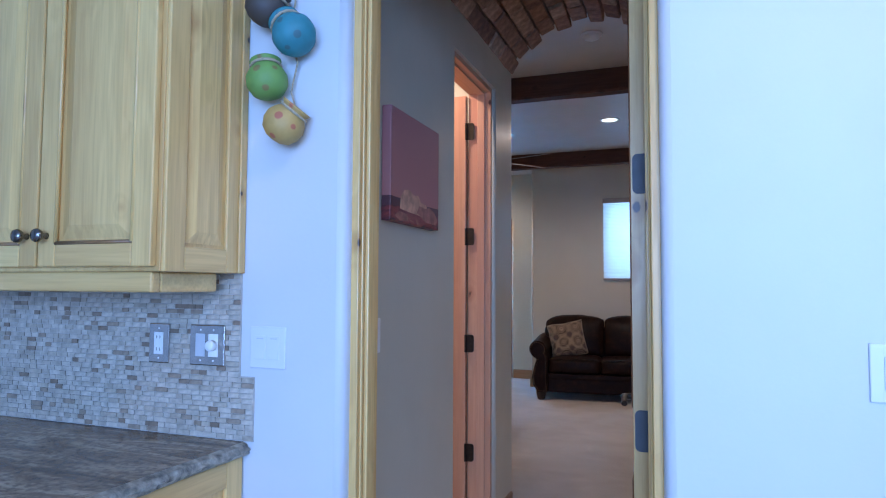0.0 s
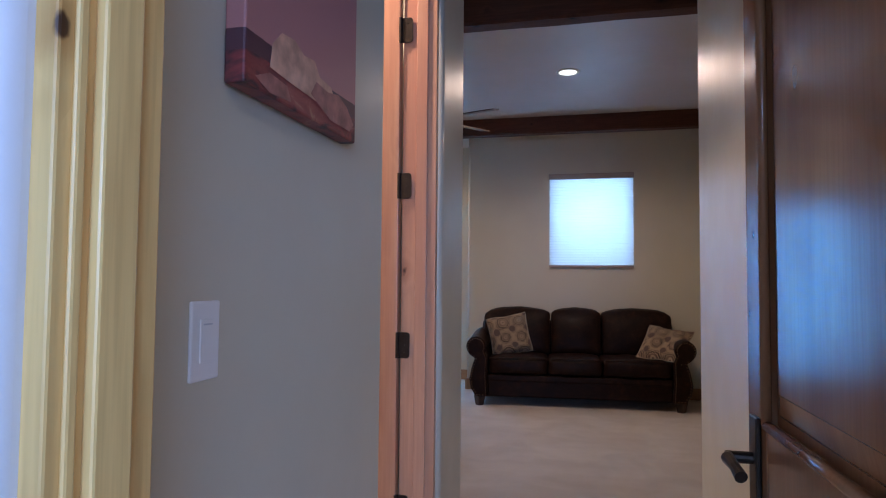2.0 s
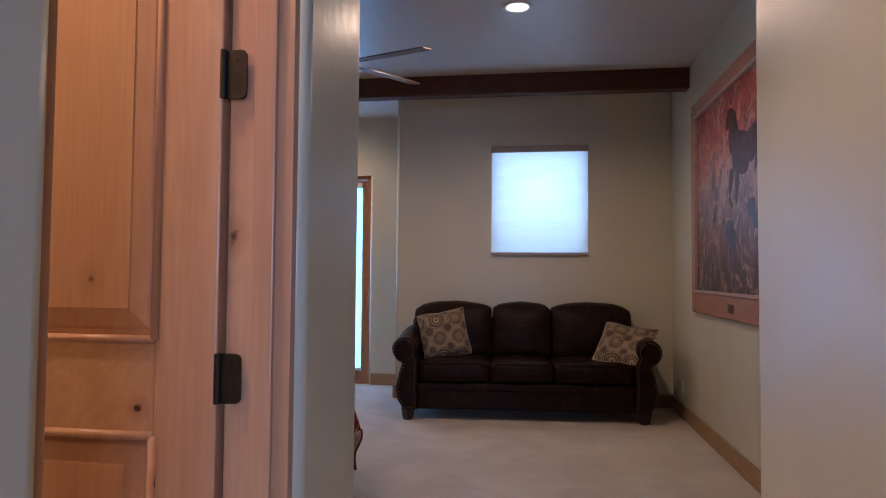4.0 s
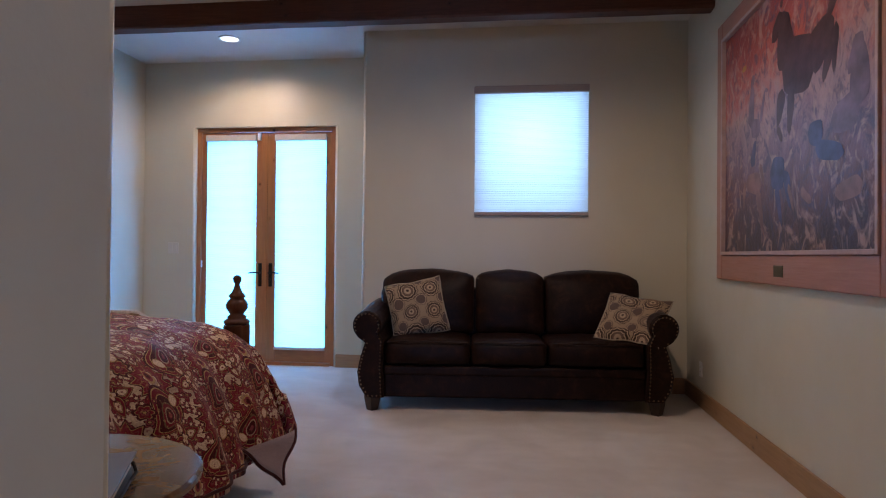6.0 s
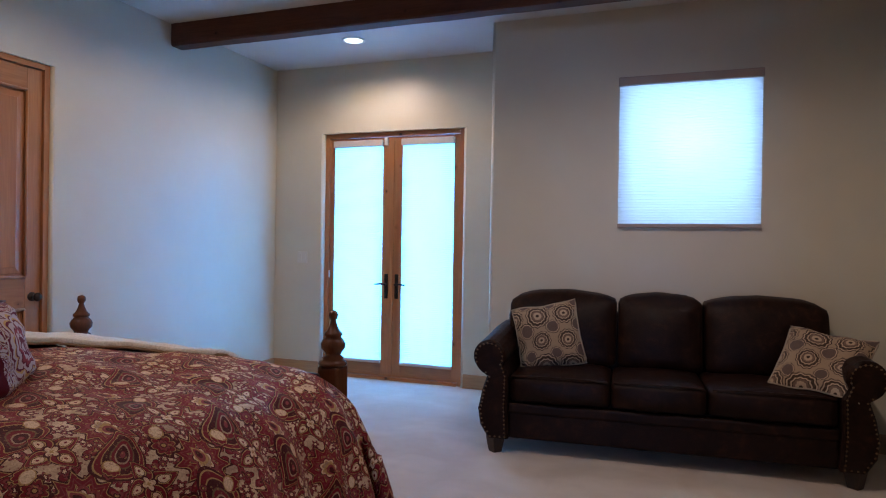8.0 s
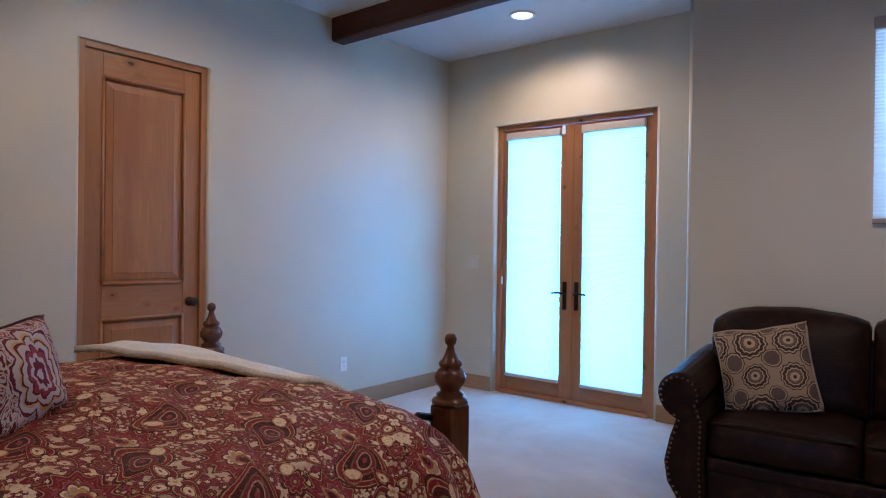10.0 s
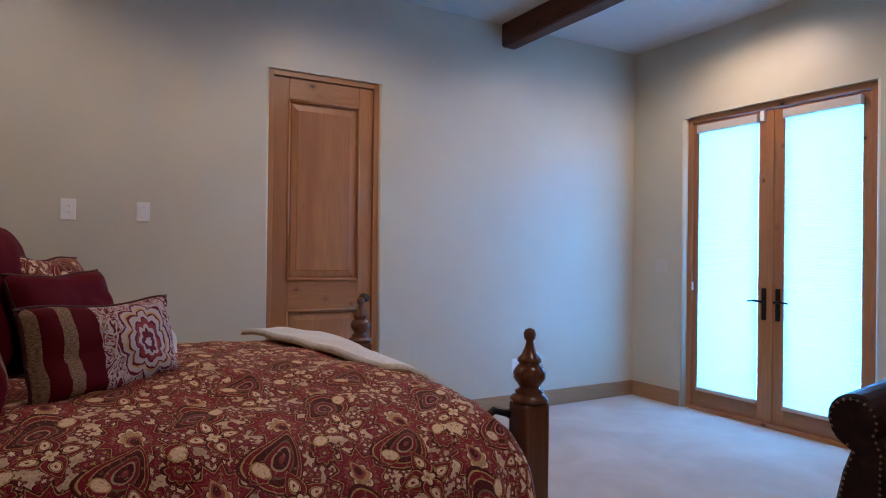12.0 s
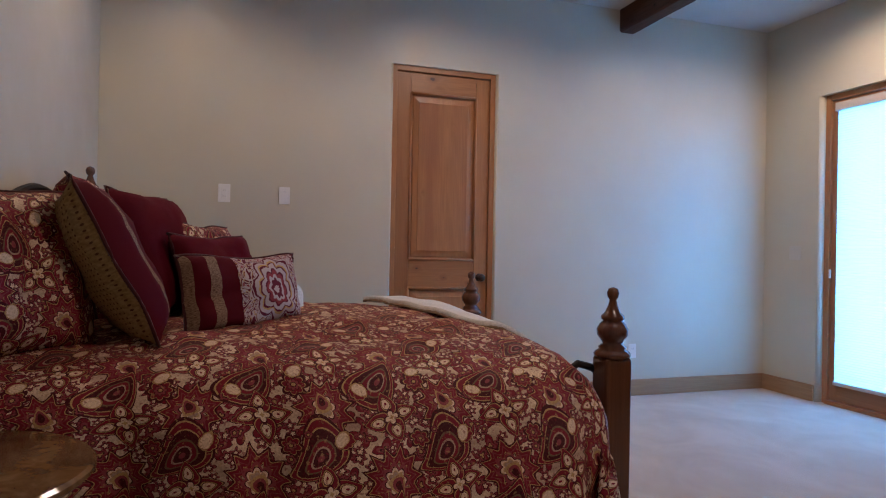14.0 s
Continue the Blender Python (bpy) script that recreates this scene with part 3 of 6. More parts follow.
def downlight(x, y):
    ob = tagged(empty("recessed_light", x, y, 3.09), "lit round recessed ceiling light with white trim, some of the set added as fill", "ceiling light", "recessed ceiling lights")
    bm = bmesh.new()
    prof = [(0.075, 0.0), (0.098, 0.0), (0.100, -0.003), (0.097, -0.008), (0.078, -0.009), (0.075, -0.004)]
    n = 32
    rings = [[bm.verts.new((r * math.cos(2 * math.pi * k / n), r * math.sin(2 * math.pi * k / n), z)) for k in range(n)] for r, z in prof]
    for i in range(len(rings)):
        a, b = rings[i], rings[(i + 1) % len(rings)]
        for k in range(n):
            bm.faces.new((a[k], a[(k + 1) % n], b[(k + 1) % n], b[k]))
    part("trim_ring", bm, PLASTIC, ob, smooth=True)
    part("lens", turn([(-0.006, 0.076), (-0.003, 0.076), (-0.001, 0.074)], 32), GLOW, ob, "bright lit lens")


# The last three fittings are added to go with the unseen fill lamps.
for cx, cy in CANS_AND_FILLS:
    downlight(cx, cy)

sd = tagged(empty("smoke_detector", -0.348, 4.17, 3.09), "round off-white smoke detector on the ceiling", "smoke detector")
part("base", turn([(-0.012, 0.068), (-0.004, 0.070), (0, 0.070)], 28), PLASTIC, sd, smooth=True)
part("cover", turn([(-0.042, 0.002), (-0.040, 0.032), (-0.034, 0.046), (-0.020, 0.056), (-0.012, 0.058)], 28), PLASTIC, sd, smooth=True)


def ceiling_fan():
    cx, cy = -1.66, 6.42
    ob = tagged(empty("ceiling_fan", cx, cy, 3.09), "dark ceiling fan at rest on a short rod", "ceiling fan")
    part("canopy", turn([(-0.06, 0.03), (-0.045, 0.06), (0, 0.07)], 24), BRONZE, ob, smooth=True)
    part("rod", turn([(-0.26, 0.013), (-0.05, 0.013)], 14), BRONZE, ob)
    part("motor", turn([(-0.44, 0.03), (-0.425, 0.075), (-0.39, 0.11), (-0.33, 0.115), (-0.29, 0.09), (-0.26, 0.03)], 28), BRONZE, ob, smooth=True)
    for k in range(5):
        a = -20 + 72 * k
        bm = bmesh.new()
        pts = [(0.15, 0.05), (0.22, 0.062), (0.5, 0.07), (0.64, 0.066), (0.665, 0.05)]
        top, bot = [], []
        for r, w in pts:
            for lst, dz in ((top, 0.004), (bot, -0.004)):
                lst.append((bm.verts.new((r, -w, -0.37 + dz - w * 0.2)), bm.verts.new((r, w, -0.37 + dz + w * 0.2))))
        for i in range(len(pts) - 1):
            bm.faces.new((top[i][0], top[i + 1][0], top[i + 1][1], top[i][1]))
            bm.faces.new((bot[i][0], bot[i][1], bot[i + 1][1], bot[i + 1][0]))
            bm.faces.new((top[i][0], bot[i][0], bot[i + 1][0], top[i + 1][0]))
            bm.faces.new((top[i][1], top[i + 1][1], bot[i + 1][1], bot[i][1]))
        for i in (0, -1):
            bm.faces.new((top[i][0], top[i][1], bot[i][1], bot[i][0]))
        bmesh.ops.rotate(bm, verts=bm.verts, cent=(0, 0, 0), matrix=Matrix.Rotation(radians(a), 3, "Z"))
        blade = part("blade", bm, FANWOOD, ob)
        bm = boxed(0.09, 0.2, -0.018, 0.018, -0.378, -0.368, 0.003)
        bmesh.ops.rotate(bm, verts=bm.verts, cent=(0, 0, 0), matrix=Matrix.Rotation(radians(a), 3, "Z"))
        part("blade_iron", bm, BRONZE, blade)


FANWOOD = wood("fan_blade_wood", (0.06, 0.035, 0.025), (0.14, 0.09, 0.07), (0.03, 0.02, 0.015), "X", 0.25, knots=0.2)
ceiling_fan()


# ---- wall plates ----
def wall_plate(name, m, w, h, kind, label, mat=PLASTIC):
    """A plate in its own xz plane, facing -y."""
    ob = empty(name, 0, 0, 0)
    ob.matrix_basis = m
    cat = "outlet" if "outlet" in name else "switch"
    tagged(ob, label, cat)
    part("plate", boxed(-w / 2, w / 2, -0.006, 0, -h / 2, h / 2, 0.003), mat, ob)
    gangs = 2 if w > 0.1 else 1
    for g in range(gangs):
        gx = 0 if gangs == 1 else (-0.023 if g == 0 else 0.023)
        if kind == "rocker":
            bm = boxed(gx - 0.017, gx + 0.017, -0.009, -0.006, -0.033, 0.033, 0.001)
            part("rocker", bm, PLASTIC if mat is CHROME else mat, ob)
            part("slot", boxed(gx - 0.011, gx + 0.011, -0.0098, -0.009, 0.024, 0.0265), GREYBLUE, ob)
        elif kind == "outlet":
            part("socket_face", boxed(gx - 0.017, gx + 0.017, -0.008, -0.006, -0.033, 0.033, 0.001), PLASTIC, ob)
            for dz in (-0.018, 0.018):
                for dx in (-0.006, 0.006):
                    part("slot", boxed(gx + dx - 0.001, gx + dx + 0.001, -0.0088, -0.008, dz - 0.004, dz + 0.005), GREY, ob)
        elif kind == "dimmer":
            part("insert", boxed(gx - 0.017, gx + 0.017, -0.008, -0.006, -0.033, 0.033, 0.001), PLASTIC if g else GREYBLUE, ob)
            if g:
                part("dimmer_knob", turn([(0, 0.016), (0.018, 0.0145), (0.02, 0.012)], 20, pose(gx, -0.008, 0, 90)), PLASTIC, ob, "round white dimmer knob", smooth=True)
        for dz in (-0.044, 0.044):
            if kind != "blank" and mat is CHROME:
                part("screw", turn([(0, 0.003), (0.0012, 0.0025)], 8, pose(gx, -0.006, dz, 90)), PLASTIC, ob)
    return ob


GREY = plain("dark_slot", (0.12, 0.12, 0.12), 0.6)
GREYBLUE = plain("pale_grey_plastic", (0.5, 0.52, 0.54), 0.35, 0, 0.03, 8, 0.01)
KPLATE = plain("painted_plate", (0.66, 0.67, 0.67), 0.35, 0, 0.02, 6, 0.01)
wall_plate("light_switch", pose(-4.275, 5.37, 1.487, 0, 0, 90), 0.072, 0.115, "rocker", "white rocker light switch on the bedroom wall")
wall_plate("wall_outlet", pose(-4.275, 4.985, 1.487, 0, 0, 90), 0.076, 0.12, "outlet", "white outlet plate set high on the wall")
wall_plate("wall_outlet", pose(-4.275, 8.12, 0.36, 0, 0, 90), 0.072, 0.115, "outlet", "white outlet low on the plaster wall")
wall_plate("light_switch", pose(-3.945, 9.44, 1.175), 0.115, 0.115, "rocker", "double switch plate painted like the wall", plain("ivory_plate", (0.58, 0.55, 0.48), 0.35, 0, 0.03, 6, 0.01))
wall_plate("wall_outlet", pose(0.98, 8.27, 0.28, 0, 0, -90), 0.072, 0.115, "outlet", "white outlet low on the plaster wall")
wall_plate("light_switch", pose(-0.82, 1.897, 1.22, 0, 0, 90), 0.074, 0.122, "rocker", "white rocker light switch on the hall wall")
wall_plate("light_switch", pose(-0.9, 1.39, 1.222), 0.118, 0.118, "rocker", "double white switch plate on the kitchen wall", KPLATE)
wall_plate("light_switch", pose(0.592, 1.39, 1.227), 0.085, 0.12, "rocker", "white switch plate on the kitchen wall", KPLATE)


# ---- fabrics ----
def uv_of(k):
    return k.t.nodes["Texture Coordinate"].outputs["UV"]


def medallions(k, uv, scale, petals, depth, stops, random=0.8, offset=(0, 0, 0), warp=0.0):
    """Flower medallions, one in each cell: (colour, mask)."""
    vec = k.scaled((scale, scale, 0), offset, uv)
    n = k.node("ShaderNodeTexVoronoi")
    n.voronoi_dimensions = "2D"
    n.inputs["Scale"].default_value, n.inputs["Randomness"].default_value = 1.0, random
    k.link(vec, n.inputs["Vector"])
    d = k.node("ShaderNodeVectorMath")
    d.operation = "SUBTRACT"
    k.link(vec, d.inputs[0])
    k.link(n.outputs["Position"], d.inputs[1])
    xyz = k.split(d.outputs[0])
    tone = k.split(n.outputs["Color"])
    ang = k.math("ADD", k.math("ARCTAN2", xyz[1], xyz[0]), k.math("MULTIPLY", tone[0], 6.28))
    r = n.outputs["Distance"]
    pet = k.math("ADD", 1.0, k.math("MULTIPLY", k.math("SINE", k.math("MULTIPLY", ang, petals)), depth))
    rr = k.math("DIVIDE", r, pet)
    rr = k.math("DIVIDE", rr, k.math("ADD", 0.75, k.math("MULTIPLY", tone[1], 0.45)))
    if warp:
        rr = k.math("ADD", rr, k.math("MULTIPLY", k.math("SUBTRACT", k.noise(vec, 5.0, 2), 0.5), warp))
    col = k.ramp(rr, stops, "CONSTANT")
    mask = k.math("LESS_THAN", rr, stops[-1][0])
    return col, mask


BUR, BUR2, CREAM, GOLD, ROSE = (0.19, 0.007, 0.02), (0.055, 0.003, 0.008), (0.72, 0.53, 0.36), (0.46, 0.28, 0.11), (0.26, 0.045, 0.055)


def paisley(name, size=1.0, turn_by=0.0):
    """A woven repeat on a cream ground: palmettes, four-petal flowers, eyed drops, rosettes and crescents."""
    k = Mat(name, 0.55, spec=0.12)
    uv = uv_of(k)
    warp = k.node("ShaderNodeTexNoise")
    k.link(uv, warp.inputs["Vector"])
    warp.inputs["Scale"].default_value = 5 / size
    w = k.node("ShaderNodeVectorMath")
    w.operation = "MULTIPLY_ADD"
    k.link(warp.outputs["Color"], w.inputs[0])
    w.inputs[1].default_value = (0.024 * size,) * 3
    k.link(uv, w.inputs[2])
    fray = k.node("ShaderNodeTexNoise")
    k.link(uv, fray.inputs["Vector"])
    fray.inputs["Scale"].default_value = 55 / size
    w2 = k.node("ShaderNodeVectorMath")
    w2.operation = "MULTIPLY_ADD"
    k.link(fray.outputs["Color"], w2.inputs[0])
    w2.inputs[1].default_value = (0.005 * size,) * 3
    k.link(w.outputs[0], w2.inputs[2])
    uv2 = k.scaled(1 / size, (0, 0, 0), w2.outputs[0], (0, 0, turn_by))
    PU, PV = 0.46, 0.40
    px, py, _ = k.split(uv2)

    def local(cx, cy, angle):
        x = k.math("SUBTRACT", k.math("FLOORED_MODULO", k.math("SUBTRACT", px, cx - PU / 2), PU), PU / 2)
        y = k.math("SUBTRACT", k.math("FLOORED_MODULO", k.math("SUBTRACT", py, cy - PV / 2), PV), PV / 2)
        ca, sa = math.cos(angle), math.sin(angle)
        return (k.math("ADD", k.math("MULTIPLY", x, ca), k.math("MULTIPLY", y, sa)),
                k.math("SUBTRACT", k.math("MULTIPLY", y, ca), k.math("MULTIPLY", x, sa)))

    def radius(x, y):
        return k.math("SQRT", k.math("ADD", k.math("MULTIPLY", x, x), k.math("MULTIPLY", y, y)))

    def lay(c, r, stops):
        col = k.ramp(r, stops, "CONSTANT")
        return k.mix(k.math("LESS_THAN", r, stops[-1][0]), c, col)

    def flower(c, cx, cy, angle, size_r, petals, depth, stops, stretch=1.0):
        x, y = local(cx, cy, angle)
        y = k.math("DIVIDE", y, stretch)
        ang = k.math("ARCTAN2", y, x)
        lobe = k.math("ABSOLUTE", k.math("COSINE", k.math("MULTIPLY", ang, petals / 2)))
        r = k.math("DIVIDE", radius(x, y), k.math("MULTIPLY", size_r, k.math("ADD", 1 - depth, k.math("MULTIPLY", lobe, depth))))
        return lay(c, r, stops)

    def spiky(c, cx, cy, angle, size_r, petals, depth, stops, stretch=1.0):
        x, y = local(cx, cy, angle)
        y = k.math("DIVIDE", y, stretch)
        ang = k.math("ARCTAN2", y, x)
        tip = k.math("SUBTRACT", 1.0, k.math("ABSOLUTE", k.math("SINE", k.math("MULTIPLY", ang, petals / 2))))
        r = k.math("DIVIDE", radius(x, y), k.math("MULTIPLY", size_r, k.math("ADD", 1 - depth, k.math("MULTIPLY", tip, depth))))
        return lay(c, r, stops)

    def drop(c, cx, cy, angle, size_r, stops, hook=0.0):
        x, y = local(cx, cy, angle)
        if hook:
            x = k.math("ADD", x, k.math("MULTIPLY", k.math("MULTIPLY", y, y), hook))
        waist = k.math("MAXIMUM", 0.08, k.math("SUBTRACT", 0.62, k.math("MULTIPLY", y, 0.42 / size_r)))
        return lay(c, k.math("DIVIDE", radius(k.math("DIVIDE", x, waist), y), size_r), stops)

    ground = k.ramp(k.noise(k.scaled((14, 3, 0), (0, 0, 0), uv2), 1.0, 3), [(0.35, TANGR), (0.62, CREAM)])
    c = ground
    sprig, where = medallions(k, uv2, 15, 3, 0.45, [(0.0, GOLD), (0.08, BUR2), (0.13, ROSE), (0.22, BUR), (0.36, BUR2), (0.40, BUR2)], 1.0, (2, 5, 0))
    c = k.mix(where, c, sprig)
    bud, where = medallions(k, uv2, 21, 5, 0.3, [(0.0, CREAM), (0.12, BUR2), (0.2, ROSE), (0.30, BUR2), (0.34, BUR2)], 1.0, (7, 1, 0))
    c = k.mix(where, c, bud)
    eye = [(0.0, BUR), (0.12, CREAM), (0.40, BUR2), (0.46, GOLD), (0.54, BUR2), (0.60, BUR), (0.88, GOLD), (0.94, BUR2), (1.06, BUR2)]
    palm = [(0.0, CREAM), (0.10, BUR), (0.26, GOLD), (0.30, TANGR), (0.50, BUR2), (0.54, GOLD), (0.58, BUR), (0.72, ROSE), (0.78, BUR), (0.95, GOLD), (1.0, BUR2), (1.1, BUR2)]
    rose = [(0.0, GOLD), (0.14, BUR2), (0.22, ROSE), (0.40, BUR2), (0.46, BUR), (0.70, GOLD), (0.76, BUR2), (1.0, BUR2)]
    dark = [(0.0, ROSE), (0.12, BUR2), (0.30, TANGR), (0.36, BUR), (0.50, OLIVE), (0.56, BUR2), (0.78, GOLD), (0.82, BUR), (0.96, GOLD), (1.02, BUR2), (1.08, BUR2)]
    # palmettes, with a heart-shaped middle
    for cx, cy, a in ((0.10, 0.09, 0.5), (0.33, 0.29, 3.5)):
        c = spiky(c, cx, cy, a, 0.108, 11, 0.30, palm, 0.86)
        c = flower(c, cx, cy, a, 0.058, 7, 0.3, [(0.0, TANGR), (0.5, GOLD), (0.56, CREAM), (0.7, BUR2), (0.78, ROSE), (1.0, BUR2)], 0.86)
        c = drop(c, cx + 0.02 * math.cos(a), cy + 0.02 * math.sin(a), a - 1.57, 0.036, [(0.0, BUR2), (0.45, ROSE), (0.75, GOLD), (1.0, GOLD)])
    # big dark paisleys with a scalloped rim
    c = drop(c, 0.235, 0.07, 0.9, 0.105, dark, 3.0)
    c = drop(c, 0.02, 0.27, -2.2, 0.105, dark, -3.0)
    # four-petal flowers: drops round a cream cross
    for cx, cy in ((0.36, 0.10), (0.13, 0.30)):
        for q in range(4):
            a = q * math.pi / 2 + 0.25
            c = drop(c, cx - 0.05 * math.sin(a), cy + 0.05 * math.cos(a), a, 0.046, eye)
        c = flower(c, cx, cy, 0.25, 0.030, 4, 0.6, [(0.0, GOLD), (0.25, CREAM), (0.75, BUR2), (1.0, BUR2)])
    # rosettes and small fillers
    c = flower(c, 0.24, 0.20, 0.0, 0.048, 8, 0.30, rose)
    c = flower(c, 0.445, 0.185, 0.3, 0.040, 6, 0.35, rose)
    for cx, cy, r in ((0.29, 0.385, 0.020), (0.205, 0.36, 0.016), (0.03, 0.185, 0.018), (0.42, 0.02, 0.016), (0.30, 0.165, 0.013), (0.41, 0.235, 0.014)):
        c = flower(c, cx, cy, 0.5, r, 5, 0.3, [(0.0, GOLD), (0.3, BUR2), (0.5, ROSE), (0.8, BUR2), (1.0, BUR2)])
    # crescents: a cream oval in a burgundy half moon
    for cx, cy, a in ((0.185, 0.195, 0.8), (0.43, 0.345, -2.0), (0.27, 0.005, 2.6)):
        c = flower(c, cx, cy, a, 0.034, 9, 0.14, [(0.0, BUR), (0.84, GOLD), (0.92, BUR2), (1.0, BUR2)])
        c = flower(c, cx + 0.008 * math.cos(a), cy + 0.008 * math.sin(a), a, 0.021, 2, 0.0, [(0.0, CREAM), (0.86, GOLD), (1.0, GOLD)], 1.35)
    stitch = k.noise(k.scaled((170, 170, 0), (0, 0, 0), uv), 1.0, 2)
    speck = k.noise(k.scaled((75, 75, 0), (4, 4, 0), uv2), 1.0, 2)
    c = k.mix(k.ramp(speck, [(0.62, 0.0), (0.65, 0.5)]), c, GOLD)
    c = k.mix(k.ramp(speck, [(0.35, 0.6), (0.39, 0.0)]), c, BUR)
    c = k.mix(k.ramp(stitch, [(0.4, 0.28), (0.6, 0.0)]), c, (0.10, 0.04, 0.03))
    k.colour(c)
    k.bump(k.math("ADD", stitch, k.math("MULTIPLY", k.noise(uv, 9, 3), 1.5)), 0.3, 0.004)
    return k.m


TANGR, OLIVE = (0.40, 0.265, 0.185), (0.16, 0.10, 0.05)
PAISLEY = paisley("paisley_jacquard", 0.9)
PAISLEY_S = paisley("paisley_jacquard_small", 0.82, 1.1)


def cloth(name, c, rough=0.75, weave=220, vary=0.25, sheen=0.2):
    k = Mat(name, rough, spec=0.06)
    n = k.noise(k.co, weave, 2)
    b = k.noise(k.co, 9, 3)
    col = k.ramp(n, [(0.35, tuple(v * (1 - vary) for v in c)), (0.65, c)])
    col = k.mix(k.ramp(b, [(0.4, 0.25), (0.65, 0.0)]), col, tuple(v * 0.6 for v in c))
    k.colour(col)
    k.bump(k.math("ADD", n, k.math("MULTIPLY", b, 2.0)), 0.3, 0.004)
    k.b.inputs["Sheen Weight"].default_value = sheen
    return k.m


BURG = cloth("burgundy_satin", (0.10, 0.003, 0.010), 0.6, sheen=0.0)
LINING = cloth("mauve_lining", (0.34, 0.24, 0.22), 0.7)
TRIM = cloth("dark_piping", (0.06, 0.012, 0.012), 0.7)
IVORY = cloth("ivory_knit", (0.74, 0.70, 0.63), 0.9, 120)
TAN = cloth("tan_braid", (0.34, 0.24, 0.14), 0.9, 150)


def dotted():
    k = Mat("gold_dotted_weave", 0.7, spec=0.08)
    uv = uv_of(k)
    c = k.ramp(k.noise(k.scaled((90, 90, 0), co=uv), 1, 2), [(0.35, (0.22, 0.14, 0.06)), (0.65, (0.33, 0.225, 0.105))])
    d = k.voronoi(k.scaled((55, 55, 0), co=uv), 1.0, random=0.1)
    k.colour(k.mix(k.ramp(d, [(0.16, 1.0), (0.22, 0.0)]), c, (0.09, 0.04, 0.02)))
    k.bump(d, 0.3, 0.003)
    return k.m


def striped(name, centre, inverse=False):
    """Braid stripes at the sides of a face, with centre between them."""
    k = Mat(name, 0.65, spec=0.06)
    uv = uv_of(k)
    x = k.split(uv)[0]
    braid = k.noise(k.scaled((60, 200, 0), co=uv), 1, 2)
    gold = k.ramp(braid, [(0.35, (0.10, 0.05, 0.03)), (0.65, (0.30, 0.20, 0.13))])
    if centre == "paisley":
        pal = k.ramp(x, [(0.0, (1, 1, 1)), (0.06, (0, 0, 0)), (0.17, (1, 1, 1)), (0.25, (0, 0, 0)), (0.38, (1, 0, 0)), (0.96, (0, 0, 0))], "CONSTANT")
        pale, plum = (0.44, 0.36, 0.35), (0.13, 0.02, 0.035)
        v = k.split(uv)[1]
        dx, dy = k.math("SUBTRACT", x, 0.68), k.math("MULTIPLY", k.math("SUBTRACT", v, 0.29), 0.8)
        ang = k.math("ARCTAN2", dx, dy)
        lobe = k.math("ABSOLUTE", k.math("COSINE", k.math("MULTIPLY", ang, 4.0)))
        rr = k.math("DIVIDE", k.math("SQRT", k.math("ADD", k.math("MULTIPLY", dx, dx), k.math("MULTIPLY", dy, dy))), k.math("ADD", 0.17, k.math("MULTIPLY", lobe, 0.05)))
        rr = k.math("ADD", rr, k.math("MULTIPLY", k.math("SUBTRACT", k.noise(uv, 26, 2), 0.5), 0.16))
        swirl = k.noise(k.scaled((9, 9, 0), co=uv), 1.0, 2, 0.5, 2.0)
        ground = k.ramp(swirl, [(0.0, plum), (0.40, pale), (0.47, GOLD), (0.49, plum), (0.54, pale), (0.60, ROSE), (0.64, pale)], "CONSTANT")
        wheel = k.ramp(rr, [(0.0, pale), (0.10, plum), (0.24, pale), (0.34, ROSE), (0.44, plum), (0.50, pale), (0.66, plum), (0.72, GOLD), (0.78, pale), (0.90, plum), (0.98, pale)], "CONSTANT")
        mid = k.mix(k.math("LESS_THAN", rr, 1.02), ground, wheel)
    else:
        pal = k.ramp(x, [(0.0, (0, 0, 0)), (0.10, (1, 1, 1)), (0.14, (0, 0, 0)), (0.22, (1, 0, 0)), (0.78, (0, 0, 0)), (0.86, (1, 1, 1)), (0.90, (0, 0, 0))], "CONSTANT")
        mid = k.ramp(k.noise(uv, 30, 2), [(0.4, (0.065, 0.003, 0.007)), (0.6, (0.09, 0.004, 0.010))])
    ch = k.split(pal)
    only = k.math("GREATER_THAN", k.math("SUBTRACT", ch[0], ch[1]), 0.5)
    c = k.mix(k.math("GREATER_THAN", ch[1], 0.3), (0.075, 0.003, 0.008), gold)
    c = k.mix(only, c, mid)
    k.colour(c)
    k.bump(braid, 0.25, 0.003)
    return k.m


def circles():
    """Cream cushion cloth with brown wheels of two sizes."""
    k = Mat("wheel_print_linen", 0.8, spec=0.08)
    uv = uv_of(k)
    base = (0.33, 0.235, 0.15)
    DB, LB = (0.035, 0.02, 0.016), (0.46, 0.33, 0.215)
    big, m1 = medallions(k, uv, 5.7, 12, 0.05, [(0.0, DB), (0.06, LB), (0.15, (0.16, 0.10, 0.07)), (0.22, DB), (0.25, LB), (0.29, DB), (0.38, LB), (0.42, DB), (0.46, DB)], 0.0)
    sm, m2 = medallions(k, uv, 5.7, 10, 0.03, [(0.0, (0.10, 0.068, 0.06)), (0.23, LB), (0.26, DB), (0.29, DB)], 0.0, (0.5, 0.5, 0))
    c = k.mix(m2, base, sm)
    c = k.mix(m1, c, big)
    n = k.noise(k.scaled((180, 180, 0), co=uv), 1, 2)
    k.colour(k.mix(k.ramp(n, [(0.4, 0.3), (0.6, 0.0)]), c, (0.2, 0.15, 0.1)))
    k.bump(n, 0.3, 0.003)
    return k.m


